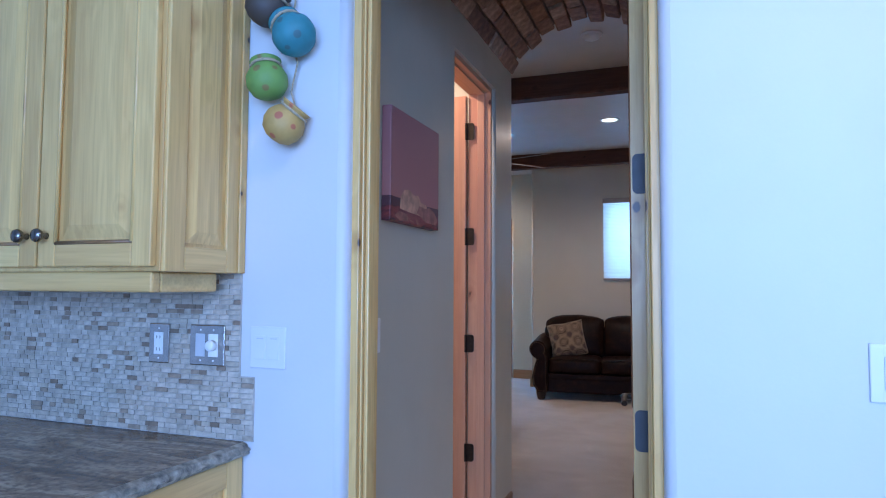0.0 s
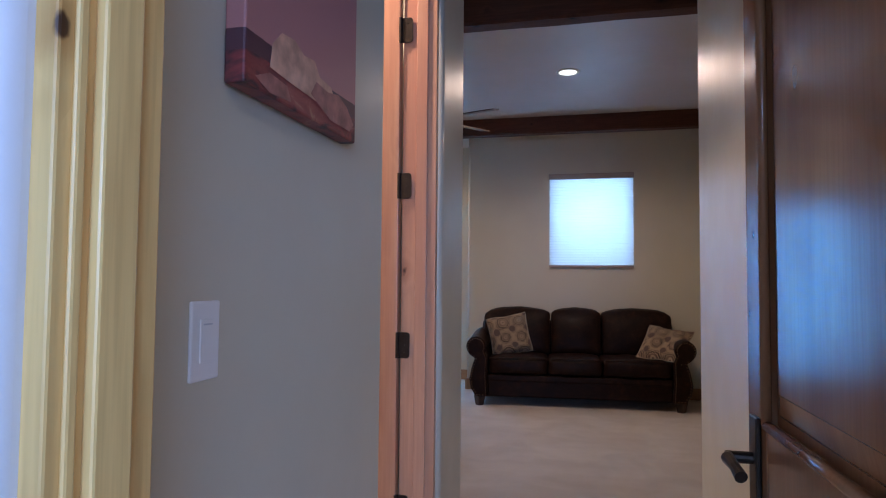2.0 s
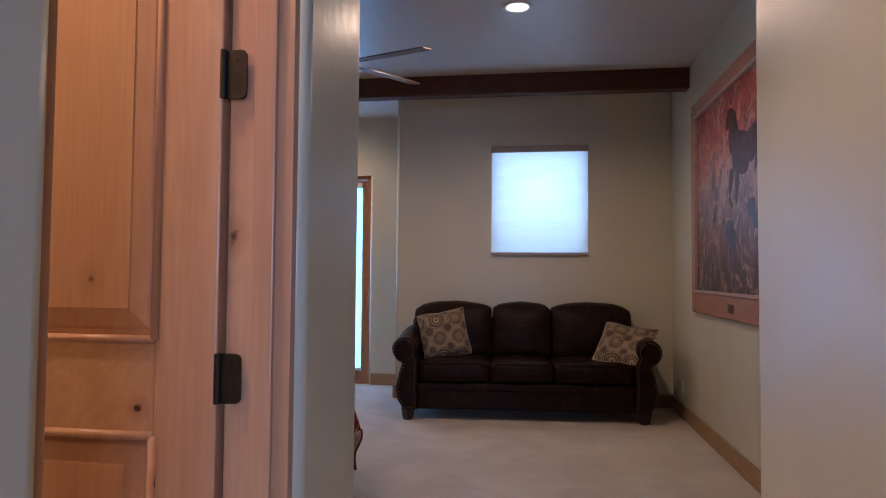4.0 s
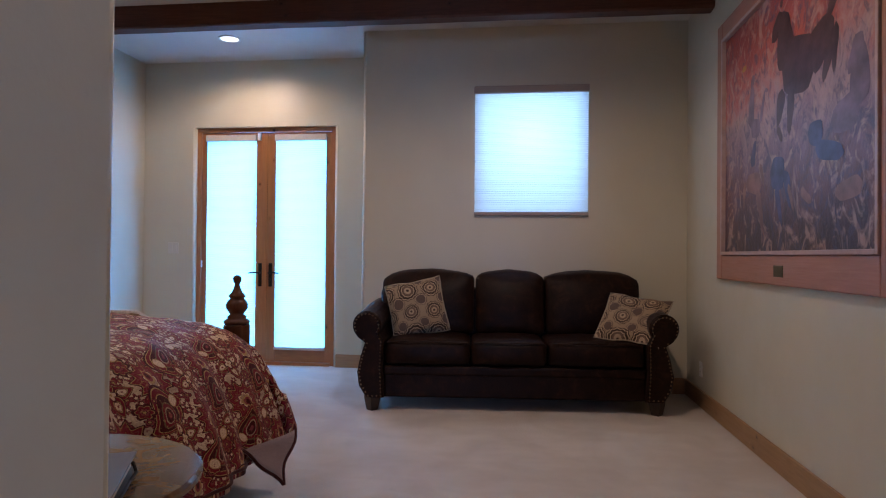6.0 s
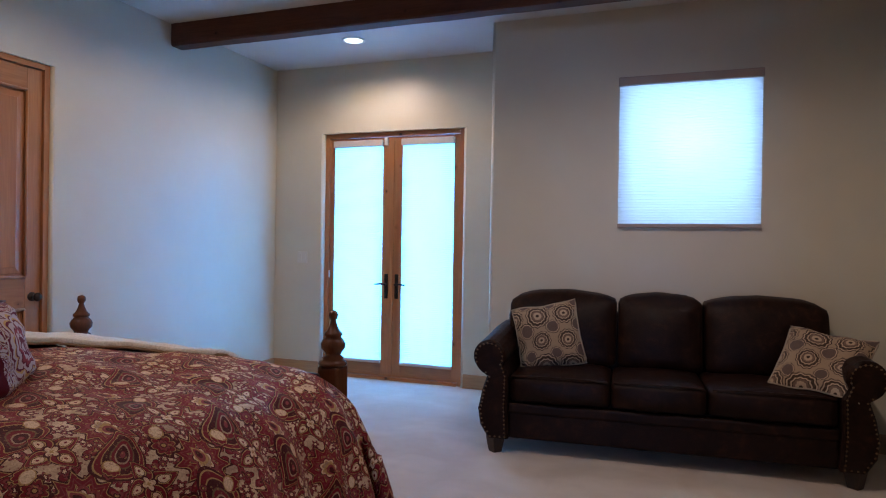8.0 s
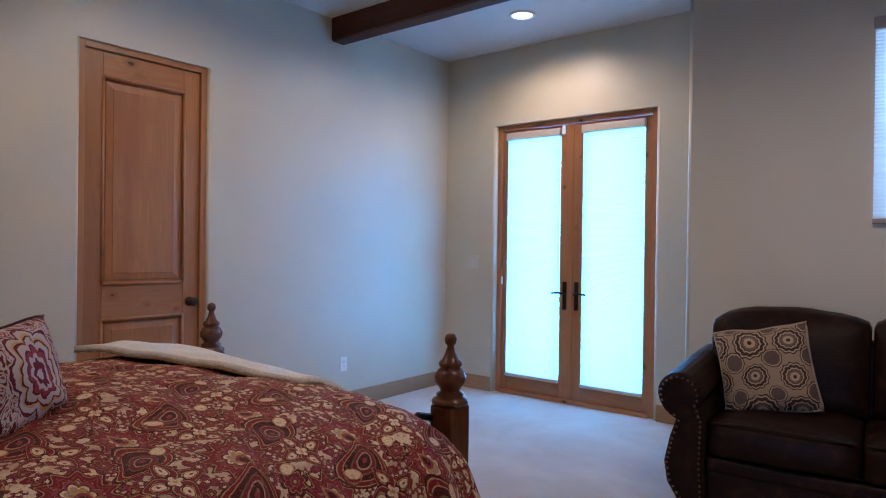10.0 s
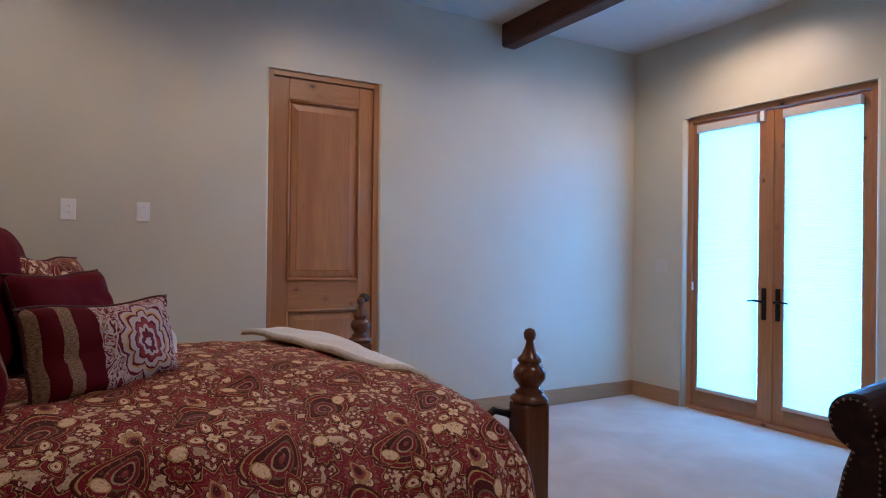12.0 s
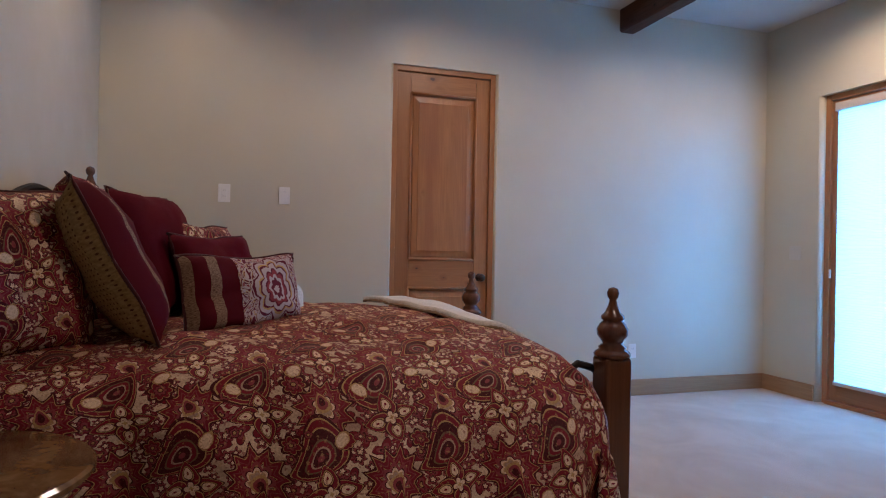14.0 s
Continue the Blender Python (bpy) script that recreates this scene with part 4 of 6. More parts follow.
def leather():
    k = Mat("dark_brown_leather", 0.42, spec=0.14)
    n = k.noise(k.co, 11, 6, 0.7, 0.6)
    c = k.ramp(n, [(0.36, (0.007, 0.002, 0.0012)), (0.55, (0.015, 0.005, 0.0025)), (0.8, (0.045, 0.017, 0.008))])
    v = k.voronoi(k.co, 130)
    k.colour(c)
    k.rough(k.ramp(n, [(0.3, 0.38), (0.7, 0.55)]))
    k.bump(k.math("ADD", v, k.math("MULTIPLY", k.noise(k.co, 22, 4), 1.6)), 0.22, 0.004)
    return k.m


LEATHER = leather()
DARKFOOT = wood("ebonised_foot_wood", (0.010, 0.005, 0.003), (0.03, 0.014, 0.009), (0.008, 0.004, 0.003), "Z", 0.35, knots=0.1)
NAIL = plain("nailhead_brass", (0.20, 0.13, 0.07), 0.35, 0.9)


# ---- cushions ----
def pillow(name, m, w, h, d, front, back, label, seed, piping=TRIM, ears=0.06, category="pillow"):
    """A stuffed cushion in its own xz plane, facing -y: front, back and piping."""
    ob = empty(name, 0, 0, 0)
    ob.matrix_basis = m
    tagged(ob, label, category)
    n = 18
    rnd = Vector((seed * 3.7, seed * 1.3, 0))

    def at(u, v, sgn):
        x, z = u * w / 2, v * h / 2
        pinch = 1 - ears * (1 - u * u) * 0.9 if abs(v) > 0 else 1
        x *= 1 - ears * (1 - v * v) * (abs(u) ** 3)
        z *= 1 - ears * (1 - u * u) * (abs(v) ** 3)
        f = max(0.0, (1 - u ** 4) * (1 - v ** 4)) ** 0.55
        wr = 0.016 * noise.noise(Vector((u * 2.2, v * 2.2, sgn)) + rnd) + 0.010 * noise.noise(Vector((u * 5, v * 5, sgn)) + rnd)
        bend = 0.02 * noise.noise(Vector((u * 1.2, v * 1.2, 5)) + rnd)
        return (x, sgn * (d / 2 * f + wr * f) + bend, z + 0.018 * noise.noise(Vector((u * 1.5, v * 1.5, 9)) + rnd))

    for pname, sgn, mat in (("front_panel", -1, front), ("back_panel", 1, back)):
        bm = bmesh.new()
        uvl = bm.loops.layers.uv.new("UVMap")
        grid = [[bm.verts.new(at(-1 + 2 * i / n, -1 + 2 * j / n, sgn)) for i in range(n + 1)] for j in range(n + 1)]
        for j in range(n):
            for i in range(n):
                f = bm.faces.new((grid[j][i], grid[j][i + 1], grid[j + 1][i + 1], grid[j + 1][i]))
                for lp, (a, b) in zip(f.loops, ((i, j), (i + 1, j), (i + 1, j + 1), (i, j + 1))):
                    lp[uvl].uv = (a / n * (1.0 if "strip" in mat.name else w), b / n * (h / w if "strip" in mat.name else h))
        part(pname, bm, mat, ob, smooth=True)
    edge = [(-1 + 2 * i / n, -1) for i in range(n)] + [(1, -1 + 2 * i / n) for i in range(n)] + [(1 - 2 * i / n, 1) for i in range(n)] + [(-1, 1 - 2 * i / n) for i in range(n + 1)]
    part("piping", tube(bmesh.new(), [at(u, v, 1) for u, v in edge], 0.006, 6), piping, ob, smooth=True)
    return ob


# ---- sofa ----
def cushion_block(x0, x1, y0, y1, z0, z1, seed, puff=0.02, n=10):
    """A plump upholstered block."""
    bm = bmesh.new()
    bmesh.ops.create_cube(bm, size=2.0)
    bmesh.ops.subdivide_edges(bm, edges=bm.edges[:], cuts=n, use_grid_fill=True)
    c = Vector(((x0 + x1) / 2, (y0 + y1) / 2, (z0 + z1) / 2))
    s = Vector(((x1 - x0) / 2, (y1 - y0) / 2, (z1 - z0) / 2))
    r = 0.042
    for v in bm.verts:
        p = v.co.copy()
        q = Vector((p.x * s.x, p.y * s.y, p.z * s.z))
        inner = Vector([max(-s[k] + r, min(s[k] - r, q[k])) for k in range(3)])
        dirn = q - inner
        if dirn.length > 1e-6:
            q = inner + dirn.normalized() * r
        bulge = (1 - p.x ** 2) * (1 - p.z ** 2) * puff, (1 - p.x ** 2) * (1 - p.y ** 2) * puff
        q.y += bulge[0] * (1 if p.y > 0.99 else -1 if p.y < -0.99 else 0)
        q.z += bulge[1] * (1 if p.z > 0.99 else -0.2 if p.z < -0.99 else 0)
        q += Vector((0, 1, 1)) * 0.007 * noise.noise(q * 9 + Vector((seed, 0, 0)))
        v.co = c + q
    return bm


def sofa():
    ob = empty("sofa", -0.425, 7.80, 0, 4.2)
    tagged(ob, "dark brown leather three-seat sofa with rolled arms and nailheads", "sofa")
    half, dep = 1.165, 0.92
    # arms: scrolled profile in xz, run back along y
    for sgn in (-1, 1):
        prof = []
        for a in range(-60, 215, 18):
            prof.append((1.055 + 0.105 * math.cos(radians(a)), 0.615 + 0.105 * math.sin(radians(a))))
        prof += [(0.935, 0.50), (0.94, 0.30), (0.93, 0.10), (1.06, 0.10), (1.11, 0.18), (1.125, 0.28), (1.10, 0.40), (1.07, 0.49)]
        bm = bmesh.new()
        rows = []
        for y, g in ((0.0, -0.012), (0.012, 0.0), (0.3, 0.0), (0.6, 0.004), (dep - 0.08, 0.0), (dep - 0.06, -0.012)):
            rows.append([bm.verts.new((sgn * (x + (g if x > 1.02 else -g)), y, z + (g if z > 0.5 else 0) + 0.05 * (y / dep) * (z > 0.55))) for x, z in prof])
        for a, b in zip(rows, rows[1:]):
            for k in range(len(prof)):
                bm.faces.new((a[k], a[(k + 1) % len(prof)], b[(k + 1) % len(prof)], b[k]))
        bm.faces.new(rows[0])
        bm.faces.new(rows[-1][::-1])
        arm = part("arm", bm, LEATHER, ob, smooth=False)
        # scroll panel on the front with a row of nailheads
        inset = [(1.055 + (x - 1.055) * 0.82, 0.615 + (z - 0.615) * 0.82) if z > 0.5 else (x + (0.018 if x < 1.0 else -0.018), z + (0.015 if z < 0.2 else 0)) for x, z in prof]
        bm = bmesh.new()
        f0 = [bm.verts.new((sgn * x, 0.0, z)) for x, z in inset]
        f1 = [bm.verts.new((sgn * x, -0.012, z)) for x, z in inset]
        for k in range(len(inset)):
            bm.faces.new((f0[k], f0[(k + 1) % len(inset)], f1[(k + 1) % len(inset)], f1[k]))
        bm.faces.new(f1)
        part("scroll_panel", bm, LEATHER, arm)
        bm = bmesh.new()
        run = inset[2:] + inset[:1]
        for (ax, az), (bx, bz) in zip(run, run[1:]):
            length = math.hypot(bx - ax, bz - az)
            for q in range(max(1, int(length / 0.024))):
                t = q / max(1, int(length / 0.024))
                lathe(bm, [(0, 0.0065), (0.003, 0.0055), (0.0048, 0.0025)], 6)
                bmesh.ops.transform(bm, matrix=pose(sgn * (ax + (bx - ax) * t), -0.012, az + (bz - az) * t, 90), verts=bm.verts[-18:])
        part("nail_trim", bm, NAIL, arm, "row of small brass nailheads")
    part("front_rail", boxed(-0.94, 0.94, 0.045, 0.12, 0.095, 0.30, 0.02, 3), LEATHER, ob)
    part("apron", boxed(-0.94, 0.94, 0.035, 0.09, 0.255, 0.325, 0.018, 3), LEATHER, ob)
    part("deck", boxed(-0.935, 0.935, 0.12, 0.80, 0.14, 0.33, 0.01), LEATHER, ob)
    part("back_frame", boxed(-1.06, 1.06, 0.70, 0.855, 0.12, 0.86, 0.05, 3), LEATHER, ob)
    for i, (x0, x1) in enumerate(((-0.935, -0.31), (-0.305, 0.245), (0.25, 0.935))):
        part("seat_cushion", cushion_block(x0, x1, 0.03, 0.62, 0.325, 0.505, i * 7, 0.022), LEATHER, ob, smooth=True)
        part("seat_piping", tube(bmesh.new(), [(x0 + 0.02, 0.033, 0.495), (x0 + 0.15, 0.022, 0.503), (x1 - 0.15, 0.022, 0.503), (x1 - 0.02, 0.033, 0.495)], 0.006, 6), LEATHER, ob)
    for i, (x0, x1, tilt) in enumerate(((-1.03, -0.285, 0), (-0.275, 0.275, 0), (0.285, 1.03, 0))):
        bm = cushion_block(x0, x1, 0.50, 0.74, 0.50, 0.97, 20 + i * 5, 0.045)
        for v in bm.verts:
            v.co.y += 0.10 * (v.co.z - 0.5) / 0.47
            if v.co.z > 0.9:
                e = max(0, abs(v.co.x) - 0.85) / 0.18
                v.co.z -= 0.025 * e * e
        part("back_cushion", bm, LEATHER, ob, smooth=True)
        part("back_piping", tube(bmesh.new(), [(x0 + 0.02, 0.66, 0.955 - (0.04 if i == 0 else 0)), (x0 + 0.12, 0.655, 0.975), ((x0 + x1) / 2, 0.65, 0.985), (x1 - 0.12, 0.655, 0.975), (x1 - 0.02, 0.66, 0.955 - (0.04 if i == 2 else 0))], 0.007, 6), LEATHER, ob)
    for sx in (-1, 1):
        for y in (0.06, 0.78):
            bm = bmesh.new()
            tube(bm, [(sx * 1.02, y, 0.0), (sx * 1.02, y, 0.085), (sx * 1.02, y, 0.10)], [0.042, 0.060, 0.060], 4)
            part("foot", bm, DARKFOOT, ob, "dark wooden block foot")
    return ob


sofa()
CIRCLES = circles()
LIN = cloth("linen_back", (0.38, 0.30, 0.21))
sx_, sz_ = Vector((0.908, -0.406, -0.096)).normalized(), Vector((0.352, 0.625, 0.682))
sy_ = sz_.cross(sx_).normalized()
sz_ = sx_.cross(sy_)
SLUMPED = Matrix.Translation((0.45, 8.10, 0.665)) @ Matrix((sx_, sy_, sz_)).transposed().to_4x4()
pillow("throw_pillow", pose(-1.18, 8.135, 0.715, -16, -12, 8), 0.44, 0.44, 0.15, CIRCLES, LIN, "cream throw pillow with brown wheel print on the sofa", 1, LIN)
pillow("throw_pillow", SLUMPED, 0.47, 0.45, 0.13, CIRCLES, LIN, "cream wheel-print throw pillow slumped against the sofa arm", 2, LIN)


# ---- bed ----
BX, FOOT, HEAD = -2.625, 6.356, 4.30


def bed():
    ob = tagged(empty("bed", BX, 5.3, 0), "four-post bed of dark turned wood with iron rails", "bed")
    corner = Vector((0.795, FOOT - 5.3, 0))
    turned = Matrix.Rotation(radians(-1.8), 4, "Z")
    ob.matrix_basis = Matrix.Translation(Vector((BX, 5.3, 0)) + corner - turned @ corner) @ turned
    fin = [(0.0, 0.063), (0.012, 0.066), (0.020, 0.060), (0.028, 0.045), (0.036, 0.050), (0.048, 0.034), (0.062, 0.042), (0.078, 0.054), (0.100, 0.056), (0.118, 0.046), (0.130, 0.034), (0.138, 0.042), (0.148, 0.040), (0.160, 0.028), (0.185, 0.017), (0.205, 0.012), (0.214, 0.019), (0.230, 0.022), (0.244, 0.017), (0.250, 0.004)]
    for x, y, z in ((-0.795, FOOT, 0.765), (0.795, FOOT, 0.765), (-0.795, HEAD, 1.28), (0.795, HEAD, 1.28)):
        yy = y - 5.3
        p = part("post", boxed(x - 0.052, x + 0.052, yy - 0.052, yy + 0.052, 0.10, z, 0.012, 3), POST, ob)
        part("finial", lathe(bmesh.new(), fin, 28, x, yy, z), POST, p, "glossy turned finial", smooth=True)
        part("post_foot", lathe(bmesh.new(), [(0, 0.04), (0.02, 0.058), (0.07, 0.062), (0.10, 0.045)], 20, x, yy, 0), POST, p, smooth=True)
    for s in (-1, 1):
        part("side_rail", boxed(s * 0.755 - 0.02, s * 0.755 + 0.02, HEAD - 5.3 + 0.05, FOOT - 5.3 - 0.05, 0.24, 0.40, 0.006), POST, ob)
    part("foot_panel", boxed(-0.745, 0.745, FOOT - 5.3 - 0.02, FOOT - 5.3 + 0.02, 0.22, 0.52, 0.006), POST, ob)
    part("head_panel", boxed(-0.745, 0.745, HEAD - 5.3 - 0.02, HEAD - 5.3 + 0.02, 0.4, 0.9, 0.006), POST, ob)
    for y, z, rise in ((FOOT - 5.3, 0.56, 0.0), (HEAD - 5.3, 1.05, 0.30)):
        pts = [(-0.745 + 1.49 * i / 24, y, z + rise * math.sin(math.pi * i / 24)) for i in range(25)]
        part("iron_rail", tube(bmesh.new(), pts, 0.016, 8), IRON, ob, "black iron bar")
    for s in (-1, 1):
        part("iron_bracket", tube(bmesh.new(), [(s * 0.75, FOOT - 5.3, 0.68), (s * 0.75, FOOT - 5.3 - 0.055, 0.72), (s * 0.745, FOOT - 5.3 - 0.11, 0.735), (s * 0.735, FOOT - 5.3 - 0.15, 0.70)], 0.014, 8), IRON, ob, "black iron bracket")
    for i in range(9):
        x = -0.6 + 0.15 * i
        part("spindle", tube(bmesh.new(), [(x, HEAD - 5.3, 0.9), (x, HEAD - 5.3, 1.05 + 0.30 * math.sin(math.pi * (x + 0.745) / 1.49))], 0.009, 6), IRON, ob)
    part("mattress", boxed(-0.735, 0.735, HEAD - 5.3 + 0.05, FOOT - 5.3 - 0.08, 0.32, 0.74, 0.07, 4), IVORY, ob, "ivory mattress")


bed()


def duvet():
    ob = tagged(empty("duvet", BX, 5.3, 0), "burgundy and cream paisley duvet spread over the bed", "duvet")
    side = [(0.0, 0.0), (0.3, 0.004), (0.55, 0.015), (0.75, 0.04), (0.88, 0.085), (0.98, 0.17), (1.06, 0.29), (1.11, 0.41), (1.145, 0.52), (1.16, 0.60)]
    foot = [(4.34, 0.0), (5.0, 0.0), (5.7, 0.004), (5.95, 0.010), (6.08, 0.026), (6.17, 0.06), (6.23, 0.115), (6.27, 0.20), (6.29, 0.31), (6.30, 0.43)]

    def curve(pts, u):
        """Arc length along the polyline: place and drop, rounded."""
        acc = [0.0]
        for (a, b), (c, d) in zip(pts, pts[1:]):
            acc.append(acc[-1] + math.hypot(c - a, d - b))
        s = u * acc[-1]
        return float(np.interp(s, acc, [p[0] for p in pts])), float(np.interp(s, acc, [p[1] for p in pts])), s

    ns, nt = 110, 120
    bm = bmesh.new()
    uvl = bm.loops.layers.uv.new("UVMap")
    grid, uvs = [], []
    for j in range(nt + 1):
        y, dy, tv = curve(foot, j / nt)
        row, urow = [], []
        for i in range(ns + 1):
            u = -1 + 2 * i / ns
            ax, dx, sv = curve(side, abs(u))
            sg = 1 if u >= 0 else -1
            near = min(1.0, max(0.0, (y - 4.75) / 0.75))
            near = near * near * (3 - 2 * near)
            squeeze = 0.80 + 0.20 * near if sg > 0 else 0.74
            if ax > 0.7:
                ax = 0.7 + (ax - 0.7) * (squeeze - 0.1 * (1 - near)) if sg < 0 or near < 1 else ax
            if sg > 0 and near < 1:
                ax = min(ax, 0.885 + 0.29 * near)
            drop = (dx ** 2.3 + dy ** 2.3) ** (1 / 2.3)
            hang = min(1.0, dx / 0.35)
            fold = hang * (0.026 * math.sin(y * 13.0 + 1.3 * math.sin(y * 5.1)) + 0.014 * math.sin(y * 31 + 2))
            crown = 0.045 * math.exp(-((y - 5.35) / 0.55) ** 2) * max(0.0, 1 - (ax / 1.0) ** 2)
            wob = 0.016 * noise.noise(Vector((ax * sg * 4, y * 4, 1))) + 0.010 * noise.noise(Vector((ax * sg * 11, y * 11, 4))) + 0.022 * noise.noise(Vector((ax * sg * 1.7, y * 1.7, 8)))
            z = 0.835 + crown - drop + wob
            lift = 0.05 * noise.noise(Vector((0, y * 2.3, 3)))
            z = max(z, 0.27 + 0.6 * lift)
            yy = y - 0.16 * min(1.0, dx / 0.4) * min(1.0, dy / 0.25) + 0.010 * noise.noise(Vector((ax * 6 * sg, z * 6, 2))) * min(1, dy / 0.1)
            row.append(bm.verts.new((sg * (ax + fold), yy - 5.3, z)))
            urow.append((sg * sv + 3, tv))
        grid.append(row)
        uvs.append(urow)
    for j in range(nt):
        for i in range(ns):
            f = bm.faces.new((grid[j][i], grid[j][i + 1], grid[j + 1][i + 1], grid[j + 1][i]))
            for lp, (a, b) in zip(f.loops, ((i, j), (i + 1, j), (i + 1, j + 1), (i, j + 1))):
                lp[uvl].uv = uvs[b][a]
    hem = [v.co.copy() for v in [r[-1] for r in grid] + grid[-1][::-1]]
    cover = part("cover", bm, PAISLEY, ob, smooth=True)
    thick = cover.modifiers.new("thickness", "SOLIDIFY")
    thick.thickness, thick.offset = 0.025, -1
    part("piping", tube(bmesh.new(), hem, 0.007, 6), TRIM, ob, "dark corded edge", smooth=True)
    # the turned-back corner shows the lining
    a, b, c = Vector((1.235, 0.72, 0.33)), Vector((1.12, 0.44, 0.31)), Vector((1.25, 0.52, 0.15))
    bm = bmesh.new()
    n = 8
    rows = []
    for i in range(n + 1):
        rows.append([bm.verts.new(a.lerp(b, j / max(1, n - i) if i < n else 0).lerp(c, i / n) + Vector((0.012 * math.sin(i * 0.9 + j * 0.7), 0.01 * math.sin(j * 1.1), 0))) for j in range(n - i + 1)])
    for i in range(n):
        for j in range(n - i):
            bm.faces.new((rows[i][j], rows[i][j + 1], rows[i + 1][j]))
            if j < n - i - 1:
                bm.faces.new((rows[i][j + 1], rows[i + 1][j + 1], rows[i + 1][j]))
    edge = [r[0].co.copy() for r in rows] + [r[-1].co.copy() for r in rows[::-1]]
    flap = part("turned_corner", bm, LINING, ob, "mauve lining of the turned corner", smooth=True)
    t = flap.modifiers.new("thickness", "SOLIDIFY")
    t.thickness = 0.012
    part("corner_piping", tube(bmesh.new(), edge, 0.007, 6), TRIM, ob, "dark corded edge")


duvet()


def throw():
    ob = tagged(empty("throw_blanket", -3.02, 5.98, 0.857), "folded ivory knitted throw lying across the bed", "blanket")
    bm = bmesh.new()
    nx, ny = 36, 18
    g = []
    for j in range(ny + 1):
        r = []
        for i in range(nx + 1):
            u, v = i / nx, j / ny
            x = -0.42 + 1.22 * u + 0.05 * v
            y = -0.22 + 0.40 * v + 0.24 * u
            z = 0.012 + 0.012 * noise.noise(Vector((u * 5, v * 3, 0))) - 0.022 * max(0, u - 0.35) / 0.65 - 0.02 * max(0, 0.2 - u) * 5
            z -= float(np.interp(y + 5.98, (5.95, 6.08, 6.17, 6.23, 6.27, 6.30), (0.0, 0.016, 0.05, 0.105, 0.19, 0.30)))
            r.append(bm.verts.new((x, y, z)))
        g.append(r)
    for j in range(ny):
        for i in range(nx):
            bm.faces.new((g[j][i], g[j][i + 1], g[j + 1][i + 1], g[j + 1][i]))
    hem = [v.co.copy() for v in g[0]] + [r[-1].co.copy() for r in g]
    k = part("knit", bm, IVORY, ob, smooth=True)
    t = k.modifiers.new("thickness", "SOLIDIFY")
    t.thickness, t.offset = 0.03, 0
    fr = bmesh.new()
    tube(fr, [(p.x, p.y, p.z - 0.008) for p in hem], [0.008 if i % 2 else 0.0055 for i in range(len(hem))], 6)
    part("fringe", fr, TAN, ob, "tan braided edge")


throw()

STRIPE_B = striped("striped_burgundy", "plain")
STRIPE_P = striped("striped_lumbar", "paisley")
DOT = dotted()
pillow("bed_sham", pose(-2.0, 4.40, 1.045, -13, 0, 140), 0.55, 0.54, 0.24, PAISLEY_S, PAISLEY_S, "large paisley sham leaning on the headboard", 3)
pillow("bed_sham", pose(-3.02, 4.47, 1.11, -13, 0, 182), 0.66, 0.62, 0.24, PAISLEY_S, PAISLEY_S, "large paisley sham leaning on the headboard", 4)
pillow("bed_pillow", pose(-2.22, 4.665, 1.08, -27, 0, 191), 0.60, 0.56, 0.20, STRIPE_B, DOT, "square burgundy pillow with braid stripes and gold dotted back", 5)
pillow("bed_pillow", pose(-2.80, 4.75, 1.10, -20, 0, 166), 0.62, 0.54, 0.22, BURG, DOT, "square burgundy satin pillow", 6)
pillow("bed_pillow", pose(-2.95, 4.95, 1.055, -18, 0, 150), 0.44, 0.38, 0.14, PAISLEY_S, PAISLEY_S, "small paisley pillow behind the satin one", 7)
pillow("bed_pillow", pose(-2.72, 4.99, 1.02, -20, 0, 142), 0.46, 0.34, 0.16, BURG, BURG, "small burgundy satin pillow with a gold motif", 8)
pillow("lumbar_pillow", pose(-2.28, 5.09, 0.965, -16, 0, 124), 0.50, 0.29, 0.15, STRIPE_P, BURG, "oblong striped and embroidered pillow on the duvet", 9)
pillow("bed_pillow", pose(-2.60, 5.23, 0.895, -30, 0, 130), 0.30, 0.2, 0.10, IVORY, IVORY, "small ivory pillow half hidden behind the oblong one", 10, IVORY)


# ---- bedside table ----
def bedside_table():
    ob = tagged(empty("bedside_table", -1.40, 4.42, 0), "round bedside table with a polished brown top", "side table")
    k = Mat("polished_burl", 0.16, spec=0.4)
    c = k.ramp(k.noise(k.co, 6, 5, 0.6, 1.5), [(0.3, (0.05, 0.022, 0.01)), (0.55, (0.16, 0.085, 0.035)), (0.75, (0.26, 0.16, 0.07))])
    k.colour(c)
    part("tabletop", turn([(0.612, 0.30), (0.622, 0.335), (0.635, 0.35), (0.645, 0.35), (0.652, 0.342)], 56), k.m, ob, "polished mottled brown top")
    part("pedestal", turn([(0.03, 0.06), (0.10, 0.05), (0.2, 0.035), (0.35, 0.06), (0.45, 0.05), (0.55, 0.035), (0.612, 0.10)], 24), POST, ob, smooth=True)
    part("base", turn([(0.0, 0.20), (0.025, 0.20), (0.04, 0.17), (0.05, 0.06)], 32), POST, ob, smooth=True)
    return ob


bedside_table()
bk = tagged(empty("book", -1.26, 4.33, 0.652, 24), "pale hardback book lying on the round table", "book")
part("pages", boxed(-0.115, 0.11, -0.15, 0.15, 0.004, 0.032, 0.002), IVORY, bk)
part("cover", box(boxed(-0.12, 0.12, -0.158, 0.158, 0.032, 0.036, 0.001), -0.12, 0.12, -0.158, 0.158, 0, 0.004), plain("book_cover", (0.035, 0.04, 0.055), 0.4), bk)
part("ribbon", tube(bmesh.new(), [(0.121, -0.09, 0.006), (0.123, 0.05, 0.005), (0.13, 0.09, 0.012), (0.121, 0.1, 0.03)], 0.004, 6), IRON, bk)


